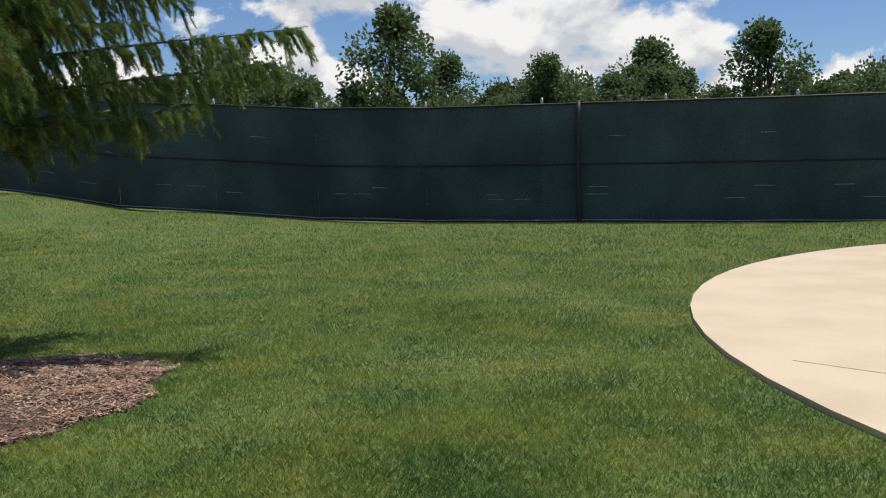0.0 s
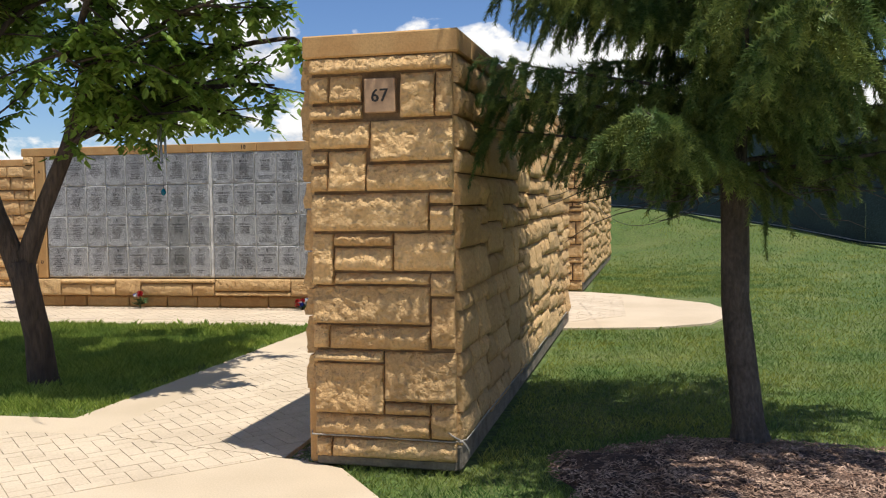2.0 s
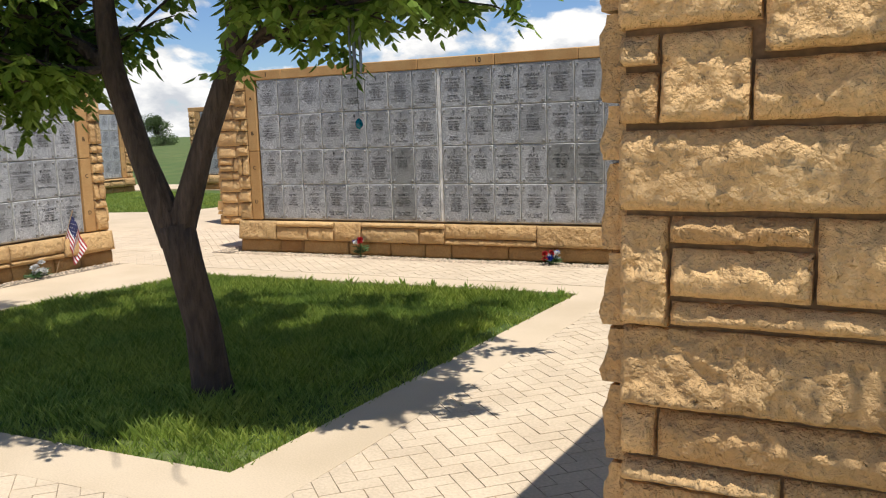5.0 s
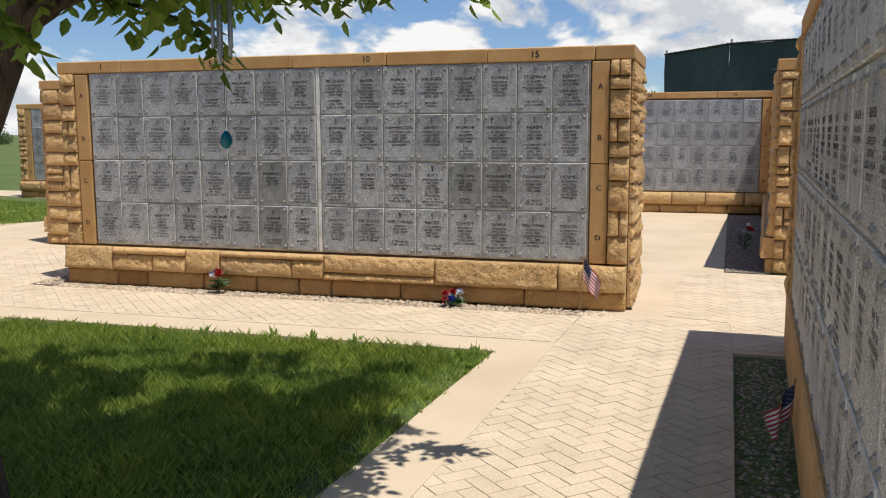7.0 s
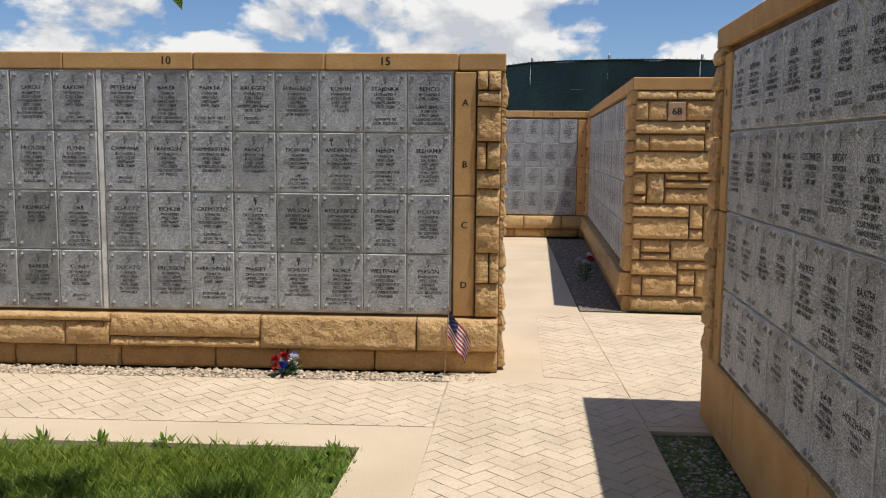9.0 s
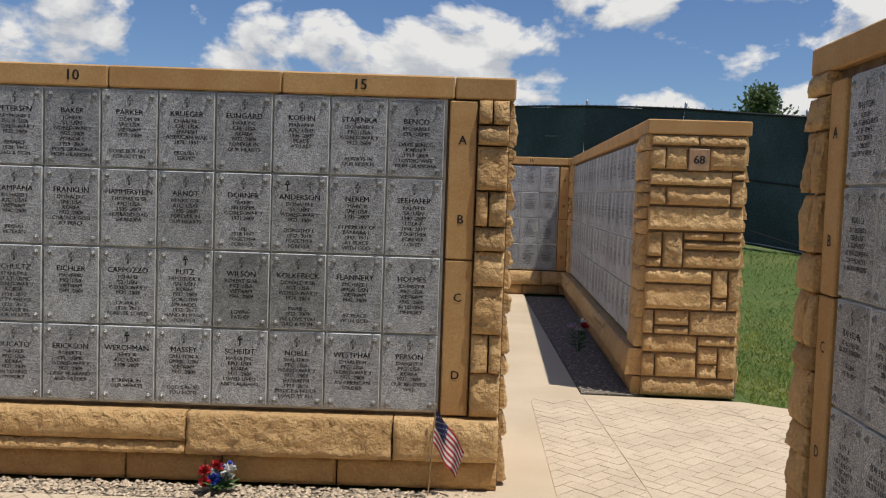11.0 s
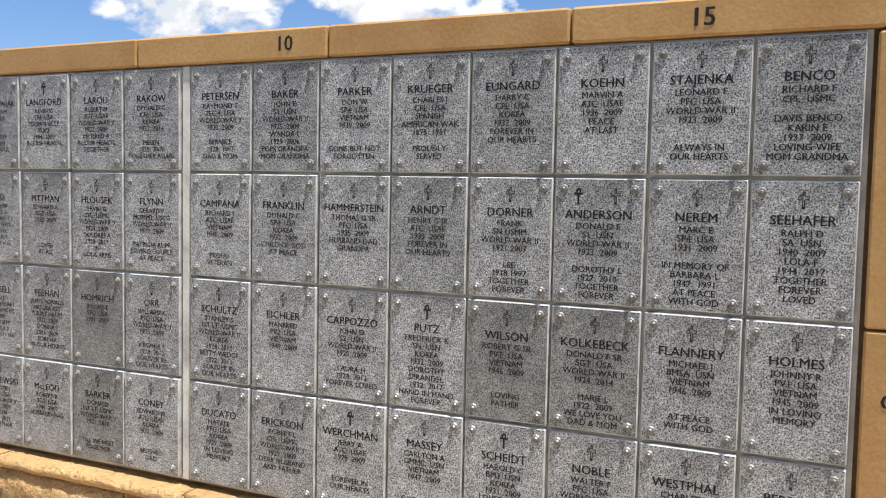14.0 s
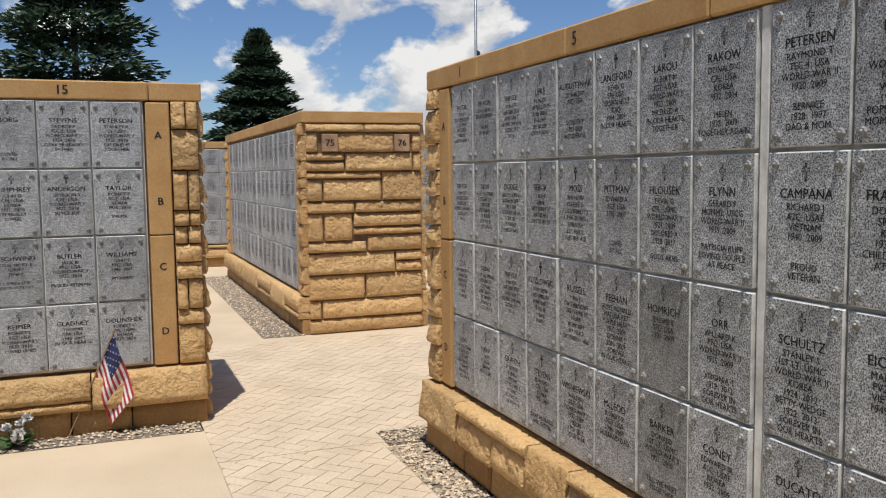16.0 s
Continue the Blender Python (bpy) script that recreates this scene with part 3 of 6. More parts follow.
        layout = right_end if sx and right_end else (ashlar(depth - 0.02, cap0 - 0.02, random.Random(seed + sx + 3), 0.07, 0.23, 0.3, 1.0) if both else ashlar(depth - 0.02, cap0 - 0.02, random.Random(seed + sx), wmax=0.62))
        if not (sx and right_end):
            layout = [(x + 0.01, z + 0.02, a, b) for x, z, a, b in layout]
        for text, sgx, sgz in (signs if sx else ()):
            layout = [s for s in layout if not (s[0] < sgx + 0.08 and s[0] + s[2] > sgx - 0.08 and s[1] < sgz + 0.085 and s[1] + s[3] > sgz - 0.085)] + carve(layout, sgx, sgz)
        stone_field(w, layout, 0.09, em @ Matrix.Translation((0, -0.01, 0)), seed + 91 + sx, 0.062 if sawn_foot else 0.046, res=res * (0.42 if sx else 1), joint=0.009)
        for text, sgx, sgz in (signs if sx else ()):
            plate = part("number_plate", box("number_plate", sgx - 0.077, sgx + 0.077, -0.046, 0.06, sgz - 0.082, sgz + 0.082, BRONZE, 0.004), w, "brown wall number plate", at=em)
            part("number", numbers_mesh([(text, sgx, sgz - 0.03, 0.088)]), plate, at=Matrix.Translation((0, -0.0475, 0)))
    if back_stone:
        bmx = Matrix.Translation((length, depth, 0)) @ Matrix.Rotation(math.pi, 4, "Z")
        st = [(x, z + 0.12, a, b) for x, z, a, b in ashlar(length, cap0 - 0.12, random.Random(seed + 7), wmax=0.6)]
        stone_field(w, st, 0.06, bmx, seed + 131, 0.05, res=res * 1.2)
        part("footing", box("footing", 0.0, length + 0.008, depth - 0.03, depth + 0.016, 0.0, 0.125, FOOTING, 0.01), w, "grey concrete footing")
    return wall

def carve(layout, sx, sz):
    """The pieces that remain of stones cut by a number plate."""
    out = []
    a0, a1, b0, b1 = sx - 0.08, sx + 0.08, sz - 0.085, sz + 0.085
    for x, z, w, h in layout:
        if x < a1 and x + w > a0 and z < b1 and z + h > b0:
            if a0 - x > 0.05: out.append((x, z, a0 - x, h))
            if x + w - a1 > 0.05: out.append((a1, z, x + w - a1, h))
            l, r = max(x, a0), min(x + w, a1)
            if b0 - z > 0.04: out.append((l, z, r - l, b0 - z))
            if z + h - b1 > 0.04: out.append((l, b1, r - l, z + h - b1))
    return out

# inscriptions that can be read: row, then column from the left
TEXTS = {}
def inscribe(row, first, *items):
    for k, t in enumerate(items):
        if t:
            TEXTS[(row, first + k)] = t

inscribe(0, 3, "LIPKE", "AUGUSTYNIAK|DONALD M|PFC  USA|||DOROTHY|1937 2009|WONDERFUL", "LANGFORD|KEVIN C|SP4  USA|PERSIAN GULF|IRAQ|1984  2009|IN OUR HEARTS", "LAROU|ALBERT M|SGT  USAF|WORLD WAR II|1922  2009|MILDRED A|IN OUR HEARTS|TOGETHER", "RAKOW|DONALD C|CPL  USA|KOREA|1932  2014||HELEN|1935  2009|TOGETHER AGAIN")
inscribe(0, 8, "PETERSEN|RAYMOND T|TEC 4  USA|WORLD WAR II|1920  2009||BERNICE|1928  1997|DAD & MOM", "BAKER|JOHN E|S1  USN|WORLD WAR II|1925  2009|WANDA L|1929  2006|POPS GRANDPA|MOM GRANDMA", "PARKER|DON W|SP4  USA|VIETNAM|1939  2009|||GONE BUT NOT|FORGOTTEN", "KRUEGER|CHARLES J|CPL  USA|SPANISH|AMERICAN WAR|1875  1961||PROUDLY|SERVED", "EUNGARD|HARRY C|CPL  USA|KOREA|1932  2009|FOREVER IN|OUR HEARTS", "KOEHN|MARVIN A|A3C  USAF|1936  2009|PEACE|AT LAST", "STAJENKA|LEONARD F|PFC  USA|WORLD WAR II|1923  2009|||ALWAYS IN|OUR HEARTS", "BENCO|RICHARD F|CPL  USMC||DAVIS BENCO|KARIN E|1937  2009|LOVING WIFE|MOM GRANDMA")
inscribe(1, 2, "DODGE", "SEBOK", "MOSS", "PITTMAN|EDWARD A|SGT  USA|1932  2009||||LOVED|BY ALL", "HLOUSEK|ERVIN G|CPL  USMC|WORLD WAR II|1924  2009|DOLORES A|1928  2017|IN|GODS ARMS", "FLYNN|GERARD F|MOMM2  USCG|WORLD WAR II|1919  2009||PATRICIA RUPP|LOVING COUPLE|AT PEACE")
inscribe(1, 8, "CAMPANA|RICHARD J|A2C  USAF|VIETNAM|1940  2009|||PROUD|VETERAN", "FRANKLIN|DONALD C|SP4  USA|KOREA|1932  2009|CHILD OF GOD|AT PEACE", "HAMMERSTEIN|THOMAS G SR|PFC  USA|1935  2009|HUSBAND DAD|GRANDPA", "ARNDT|HENRY C JR|A1C  USAF|1932  2008|FOREVER IN|OUR HEARTS", "DORNER|FRANK|SN USMM|WORLD WAR II|1921 2007||LEE|1918 1997|TOGETHER|FOREVER", "ANDERSON|DONALD E|S1  USN|WORLD WAR II|1923  2009||DOROTHY L|1927  2010|TOGETHER|FOREVER", "NEREM|MARC E|SP4  USA|1931  2009||IN MEMORY OF|BARBARA L|1947  1991|AT PEACE|WITH GOD", "SEEHAFER|RALPH D|SA  USN|1940  2009|LOLA F|1944  2017|TOGETHER|FOREVER|LOVED")
inscribe(2, 0, "COX", "", "", "KOZLOWSKI", "RUSSELL", "FEEHAN|JAMES RONALD|MAJ USA RET|PURPLE HEART|1932  2009|DONNA J|2001  2009|FOREVER|IN OUR HEARTS", "HOMRICH|JEROME E|SFC  USA|1931  2009", "ORR|WILLARD K|PFC  USA|WORLD WAR II|1915  2009||VIRGINIA T|1919  2012|FOREVER IN|OUR HEARTS")
inscribe(2, 8, "SCHULTZ|STANLEY S|1ST LT  USMC|WORLD WAR II|KOREA|1924  2012|BETTY WEDGE|1922  2013|FOREVER IN|OUR HEARTS", "EICHLER|MANFRED|PV2  USA|VIETNAM|1949  2009", "CAPPOZZO|JOHN D|S2  USN|WORLD WAR II|1920  2009||LAURA H|1924  2012|FOREVER LOVED", "PUTZ|FREDERICK K|SN  USN|KOREA|1932  2009|DOROTHY|SPRANDEL|1932  2017|HAND IN HAND|FOREVER", "WILSON|ROBERT G SR|PVT  USA|VIETNAM|1946  2009|||LOVING|FATHER", "KOLKEBECK|DONALD F SR|SGT  USA|WORLD WAR II|1924  2014||MARIE L|1922  2009|WE LOVE YOU|DAD & MOM", "FLANNERY|MICHAEL J|BMSA  USN|VIETNAM|1946  2009|||AT PEACE|WITH GOD", "HOLMES|JOHNNY R|PV1  USA|VIETNAM|1945  2009|IN LOVING|MEMORY")
inscribe(3, 2, "GRIFFITH", "STEVENS|EDWARD J|CPL  USA|KOREA|1930  2009|||DEAR HUSBAND|AND FATHER", "WISNIEWSKI|WALTER J|SGT  USA|WORLD WAR II|1920  2009|HELEN|1923  2012|TOGETHER", "McLEOD|ROBERT R|SGT  USA|1946  2009|HUSBAND DAD", "BARKER|DONALD|1ST LT  USMC|WORLD WAR II|1921  2010|||TILL WE MEET|TOGETHER", "CONEY|EDWARD JR|A1C  USAF|KOREA|1932  2009|||BELOVED|DAD")
inscribe(3, 8, "DUCATO|NATALE|PFC  USA|KOREA|1929  2009|IN LOVING|MEMORY", "ERICKSON|ROBERT L|CPL  USMC|WORLD WAR II|1929  2009|DEAR HUSBAND|AND FATHER", "WERCHMAN|JERRY A|A1C  USAF|1978  2009|||FOREVER IN|OUR HEARTS", "MASSEY|CARLTON A|GMMC  USN|VIETNAM|1947  2009|||GOD CALLED|YOU HOME", "SCHEIDT|HAROLD C|BM3  USN|KOREA|1931  2009|LOVED LIVED|AND LAUGHED", "NOBLE|WALTER F|PFC  USA|WORLD WAR II|1925  2009|ELIZABETH|1927  2010|MADGE & PRUDE|LOVED BY ALL", "WESTPHAL|CHARLES H|PFC  USA|WORLD WAR II|1925  2009|AN AMERICAN|SOLDIER", "PERSON|DWIGHT V|PFC  USA|KOREA|1932  2009|OUR BELOVED|WIG")

# stones of the end that carries 67, course by course: left, right, bottom, top as shares of its width and height
UPPER = [(0, 1, .955, .995), (0, .15, .885, .952), (.15, .38, .885, .952), (0, .38, .845, .882), (.38, .64, .937, .952), (.64, .88, .845, .952), (.88, 1, .845, .952), (0, .43, .775, .842), (.43, 1, .742, .842), (0, .13, .735, .772), (0, .13, .672, .732), (.13, .40, .672, .772), (.40, 1, .672, .739), (0, .83, .576, .669), (.83, 1, .640, .669), (.83, 1, .576, .637), (0, .16, .445, .573), (.16, .58, .540, .573)]
LOWER = [(.16, .58, .480, .537), (.58, 1, .480, .573), (.16, .83, .448, .477), (0, .83, .352, .445), (.83, 1, .420, .477), (.83, 1, .295, .417), (0, .12, .290, .349), (.12, .83, .290, .349), (0, .5, .258, .287), (0, .5, .132, .255), (.5, 1, .165, .287), (.5, .82, .132, .162), (.82, 1, .076, .162), (0, .82, .076, .129), (0, .12, .022, .070), (.12, 1, .022, .070)]
W67_DEPTH, W67_TOP = 0.73, 2.03
PILLAR = [(a * W67_DEPTH, c * W67_TOP, (b - a) * W67_DEPTH, (d - c) * W67_TOP) for a, b, c, d in UPPER + LOWER]

# the end that carries 68
END68 = [(0, .5, .955, .995), (.5, 1, .955, .995), (0, .16, .865, .95), (.16, 1, .865, .95), (0, .86, .805, .86), (.86, 1, .832, .86), (0, .18, .73, .8), (.18, .85, .73, .8), (.86, 1, .73, .828), (0, 1, .635, .725), (0, .16, .535, .63), (.17, .38, .495, .63), (.39, .8, .6, .63), (.81, 1, .6, .63), (.39, 1, .565, .595), (.39, 1, .495, .56), (0, .16, .495, .53), (0, .7, .435, .49), (.71, .87, .385, .49), (.88, 1, .335, .49)]
END68 += [(0, .7, .335, .43), (.71, .87, .335, .38), (.12, .48, .275, .33), (0, .11, .24, .33), (.49, 1, .24, .33), (.12, .48, .24, .27), (0, .58, .17, .235), (.59, 1, .2, .235), (0, .14, .075, .165), (.15, .58, .075, .165), (.59, .8, .13, .195), (.59, .8, .075, .125), (.81, 1, .075, .195), (0, 1, .0, .07)]
# the end that carries 75 and 76
END75 = [(0, .5, .955, .995), (.5, 1, .955, .995), (0, .1, .86, .95), (.1, .92, .86, .95), (.92, 1, .86, .95), (0, .32, .82, .855), (0, .32, .77, .815), (.33, .92, .77, .855), (.93, 1, .77, .855), (0, .64, .735, .765), (0, .13, .63, .73), (.14, .64, .63, .73), (.65, 1, .63, .765), (0, .4, .572, .625), (.41, 1, .572, .625), (0, .13, .44, .567), (.14, .38, .44, .567), (.39, 1, .505, .567)]
END75 += [(.39, 1, .465, .5), (.51, 1, .385, .46), (0, .5, .385, .435), (0, .75, .28, .38), (.76, 1, .335, .38), (.76, 1, .28, .33), (0, .48, .16, .275), (.49, 1, .16, .275), (0, .1, .07, .155), (.11, 1, .07, .155), (0, 1, 0, .065)]

def end_stones(shares, depth, top):
    return [(a * depth, c * top + 0.005, (b - a) * depth, (d - c) * top) for a, b, c, d in shares]

def wall_pose(x0, y0, x1, y1):
    """Frame of a wall whose niche face runs from its left end to its right end."""
    return pose(x0, y0, 0, 0, 0, math.degrees(math.atan2(y1 - y0, x1 - x0)))

main_wall = columbarium("wall_1", pose(-8.03, 11.49, 0), 5.31, 1.15, "golden sandstone wall with grey granite niche covers", 3, texts=TEXTS, bolts=True, numbers=(("1", 0), ("5", 4), ("10", 9), ("15", 14)), res=0.03)
EAST = {}
EAST.update({(0, 1): "NORMAN", (0, 2): "JAMES", (0, 3): "LEBEN|CHARLES H|SGT  USA|1932  2009|ALWAYS LOVED|A GOOD MAN", (0, 4): "ZIEMBO|PAUL J|SP4  USA|VIETNAM|1946  2009||PATRICIA|1950  2009|AT|PEACE", (0, 5): "SULLIVAN|JOHN L|SP4  USA|VIETNAM|1944  2009|||FOREVER IN|OUR HEARTS", (0, 6): "LUMPKIN|JOHN H|PFC  USA|WORLD WAR II|1921  2009|||FOREVER IN|OUR HEARTS", (0, 7): "KERCHNER|JOHN F|CAPT  USMC|VIETNAM|1939  2009", (0, 9): "SOS"})
EAST.update({(1, 1): "CIESE|HAROLD J|TEC 5  USA|WORLD WAR II|1920  2009", (1, 2): "MARTIN", (1, 3): "BRANCH|HENRY|SFC  USA|VIETNAM|1944  2009|||BELOVED|FATHER", (1, 4): "CUTSINGER|LAWRENCE J|SP4  USA|1938  2009||||LOVED BROTHER|AND UNCLE", (1, 5): "SIROKY|GEORGE B|PFC  USA|KOREA|1933  2009|GONE BUT NOT|FORGOTTEN", (1, 6): "WICK|JOHN J|PFC  USA WWI|USA|1888  2008|LORRAINE D|1922  2007|DEAR PARENTS|GRANDPARENTS|AT PEACE", (1, 7): "BENNETT|RUSSELL J|TEC 4  USA|WORLD WAR II|1920  2011||LEILA C|1921  2009|LOVING WIFE|AND MOTHER", (1, 8): "PRONZE|LAWRENCE D|FN  USN|VIETNAM|1949  2009|||FOREVER IN|OUR HEARTS", (1, 9): "HULT|JAMES C|SGT  USA|WORLD WAR II|1922  2006||GLADYS|1923  2014|TOGETHER|FOREVER"})
EAST.update({(2, 2): "ALEX|HENRY J|SGT  USA|WORLD WAR II|1923  2009", (2, 3): "ONEIL|THOMAS L|CPL  USMC|1935  2009", (2, 4): "VASQUEZ|RAMON V|CPL  USMC|KOREA|1932  2009|DEAR HUSBAND|AND FATHER", (2, 5): "RENK|NORBERT A|LT  USA|WORLD WAR II|1921  2004||DOLORES M|1923  2009|IN OUR HEARTS", (2, 6): "BAXTER|JOHN E JR|SGT  USA|WORLD WAR II|1920  2002||DOROTHY M|TOGETHER|FOREVER", (2, 7): "LISTON|DEAN E|PV  USA||||||RUTH E|1927  2009", (2, 8): "BAUER|DONALD R|PFC  USA|KOREA|1933  2009||JACQUELINE|1938  2018|TOGETHER|FOREVER", (2, 9): "BARRIE|ARTHUR W|SP4  USA|VIETNAM|1948  2009||TOM PIN & |BUDDY", (2, 10): "JOHNSEN|ROLAND C|SGT  USA|WORLD WAR II|2008||TWYLA M|1931  2009|IN OUR HEARTS|FOREVER"})
EAST.update({(3, 4): "HAYHURST|RICHARD L|SFC  USA|VIETNAM|1938  2009", (3, 5): "DAVIS|ROBERT R|PFC  USA|WORLD WAR II|1921  2009", (3, 6): "HOLZHAUER", (3, 7): "KRINGS|MICHAEL J|SGT  USA", (3, 8): "SMITH|CHARLES"})
wall_67 = columbarium("wall_2", wall_pose(-1.56, 10.55, -1.85, 5.18), 5.378, W67_DEPTH, "golden sandstone wall end numbered 67 beside the spruce", 17, height=2.13, texts=EAST, bolts=True, right_end=PILLAR, signs=(("67", 0.51 * W67_DEPTH, 1.825),), back_stone=True, res=0.03, out=0.045, sawn_foot=True)
wall_68 = columbarium("wall_3", wall_pose(-1.053, 20.58, -1.47, 13.76), 6.83, 0.72, "golden sandstone niche wall numbered 68 beside the lawn", 29, height=2.13, cols=10, right_end=end_stones(END68, 0.72, 2.02), signs=(("68", 0.36, 1.83),), back_stone=True, res=0.045)
wall_69 = columbarium("wall_4", pose(-6.35, 20.6, 0), 5.5, 0.72, "far sandstone niche wall standing below the fenced bank", 37, height=2.12, numbers=(("5", 4), ("10", 9), ("15", 14)), res=0.07)
WEST = {(0, 13): "BOBG|||||||LOVED|BY ALL", (0, 14): "STEVENS|GEORGE F|TEC 5  USA|WORLD WAR II|1924  2010|DEAR HUSBAND|FATHER", (0, 15): "PETERSON|STANLEY R|S1  USN|WORLD WAR II|1926  2010|DELORES M|TOGETHER", (1, 13): "HUMPHREY|JOHN D|CPL  USA|KOREA|1931  2010|ETERNALLY|LOVED", (1, 14): "ANDERSON|GORDON S|CPL  USA|WORLD WAR II|1922  2010|JOYCE SUE", (1, 15): "TAYLOR|ROBERT E|SGT  USA|KOREA|1930  2010||WILMA", (2, 13): "GSCHWIND", (2, 14): "BUTLER|JACK B|PFC  USA|WORLD WAR II|1925  2010||PROUD VETERAN", (2, 15): "WILLIAMS|GARY L|PFC  USA|1946  2010||MY HERO", (3, 13): "REIMER|ROBERT L|SGT  USA|WORLD WAR II|1920  2010|LOVED ONES", (3, 14): "GLADNEY|THOMAS|SP4  USA|1942  2010|IN OUR HEARTS", (3, 15): "DOLINSHEK|ROBERT C|CPL  USMC|KOREA|1929  2010"}
wall_left = columbarium("wall_5", wall_pose(-9.02, 5.0, -9.02, 10.31), 5.31, 1.15, "sandstone niche wall with a flag at its foot", 43, texts=WEST, bolts=True, numbers=(("5", 4), ("10", 9), ("15", 14)), res=0.045)
wall_75 = columbarium("wall_6", pose(-17.0, 11.55, 0), 5.38, 1.15, "double-sided sandstone niche wall numbered 75 and 76", 59, height=2.13, right_end=end_stones(END75, 1.15, 2.02), signs=(("75", 0.23, 1.83), ("76", 0.95, 1.83)), both=True, res=0.05)
wall_b = columbarium("wall_7", wall_pose(-10.32, 19.26, -10.32, 13.86), 5.4, 0.72, "sandstone niche wall behind the lettered wall", 67, height=2.10, res=0.07)
wall_c = columbarium("wall_8", wall_pose(-18.6, 8.6, -18.6, 14.0), 5.4, 0.72, "far sandstone niche wall across the paved court", 71, height=2.1, res=0.09)
wall_d = columbarium("wall_9", pose(-17.16, 20.94, 0), 5.4, 0.72, "far sandstone niche wall beyond the grass", 73, height=2.1, res=0.09)

wall_e = columbarium("wall_10", wall_pose(-18.6, 14.83, -18.6, 20.23), 5.4, 0.72, "far sandstone niche wall beside the western lawn", 79, height=2.1, res=0.12)

# ---- ground ----
def fence_y(x):
    return 26.27 - 1.094 * x

FENCE_BASE = [(-12.0, 1.0), (-3.3, 1.15), (-1.4, 1.22), (0.7, 1.08), (3.1, 0.68), (5.8, 0.22), (9.5, -0.06), (15.0, -0.08), (40.0, -0.08)]

def fence_z(x):
    for (xa, za), (xb, zb) in zip(FENCE_BASE, FENCE_BASE[1:]):
        if x <= xb:
            k = min(1, max(0, (x - xa) / (xb - xa)))
            k = k * k * (3 - 2 * k)
            return za + (zb - za) * k
    return FENCE_BASE[-1][1]

def ground_z(x, y):
    """Level round the walls, rising in a bank towards the fence."""
    df = (fence_y(x) - y) / 1.482
    base = fence_z(x + df * 0.738)
    za = math.hypot(max(0.0, x + 0.7), max(0.0, y - 21.6))
    zb = max(0.0, y - 8.0)
    if x < -0.7:
        za = max(0.0, y - 21.6)
    dz = min(za, zb)
    if df <= 0:
        return base
    k = dz / (dz + df) if dz + df > 0 else 0
    k = min(1.0, k * 1.15)
    return base * k * k * (3 - 2 * k)

def ground():
    verts, faces = [], []
    xs = sorted(set([-400, -200, -100, -60, -40, -30] + [round(-24 + 0.8 * i, 3) for i in range(61)] + [30, 40, 60, 100, 200, 400]))
    ys = sorted(set([-400, -200, -100, -60, -30, -15, -8] + [round(-4 + 0.8 * i, 3) for i in range(50)] + [45, 60, 100, 200, 400]))
    for y in ys:
        for x in xs:
            verts.append((x, y, ground_z(x, y) - 0.022))
    n = len(xs)
    for j in range(len(ys) - 1):
        for i in range(n - 1):
            a = j * n + i
            faces.append((a, a + 1, a + n + 1, a + n))
    return tagged(new("ground", mesh_of("ground", verts, faces, LAWN, True)), "mown green lawn rising to a bank", "lawn", kind="structure")

ground()

def slab_mesh(name, outline, z0, z1, material):
    bm = bmesh.new()
    vs = [bm.verts.new((x, y, z1)) for x, y in outline]
    f = bm.faces.new(vs)
    r = bmesh.ops.extrude_face_region(bm, geom=[f])
    for v in r["geom"]:
        if isinstance(v, bmesh.types.BMVert):
            v.co.z = z0
    return bm_mesh(name, bm, material)

def slab(name, outline, z1, material, label, z0=-0.08):
    return tagged(new(name, slab_mesh(name, outline, z0, z1, material)), label, "pavement", kind="structure")

# concrete bands and plain slabs
BED = [(-7.95, 5.87), (-3.66, 5.87), (-3.43, 9.92), (-7.35, 9.92), (-7.75, 8.4)]
slab("pavement_1", [(-2.05, 5.22), (-1.98, 5.22), (-1.70, 5.10), (-1.18, 4.40), (-0.63, 3.58), (0.1, 2.3), (0.2, -6), (-14, -6), (-14, 1.0), (-5.0, 2.6), (-3.2, 3.7), (-2.45, 4.46), (-2.46, 4.47), (-3.21, 3.71), (-5.0, 2.62), (-14, 1.02), (-14, 2.9), (-5.0, 2.9), (-3.4, 4.05), (-2.6, 4.78), (-2.11, 5.235)], 0.0, CONCRETE, "plain cream concrete walk at the wall end")
slab("pavement_2", [BED[1], BED[2], BED[3], BED[4], BED[0], (-8.75, 5.87), (-8.75, 10.26), (-3.08, 10.26), (-3.31, 5.52), (-8.75, 5.52), (-8.75, 5.86), (-3.66, 5.86)], 0.0, CONCRETE, "cream concrete band round the grass bed")
slab("pavement_3", [(-9.0, 10.26), (-3.08, 10.26), (-3.037, 11.18), (-9.0, 11.18)], -0.0022, JOINT, "herringbone stamped concrete walk along the niche wall")
slab("pavement_4", [(-3.31, 5.52), (-9.0, 5.52), (-9.0, 2.0), (-5.0, 2.6), (-3.2, 3.7), (-2.45, 4.46), (-2.05, 5.22), (-1.93, 10.28), (-1.93, 11.2), (-3.037, 11.2), (-3.08, 10.26)], -0.0022, JOINT, "herringbone stamped concrete walk between the walls")
slab("pavement_5", [(-1.93, 10.28), (-1.5, 10.28), (-1.1, 9.95), (0.1, 10.15), (0.66, 10.5), (1.05, 11.4), (0.85, 12.3), (-0.1, 13.25), (-0.72, 13.62), (-1.93, 13.7)], 0.0, CONCRETE, "pale concrete apron reaching out between the walls")
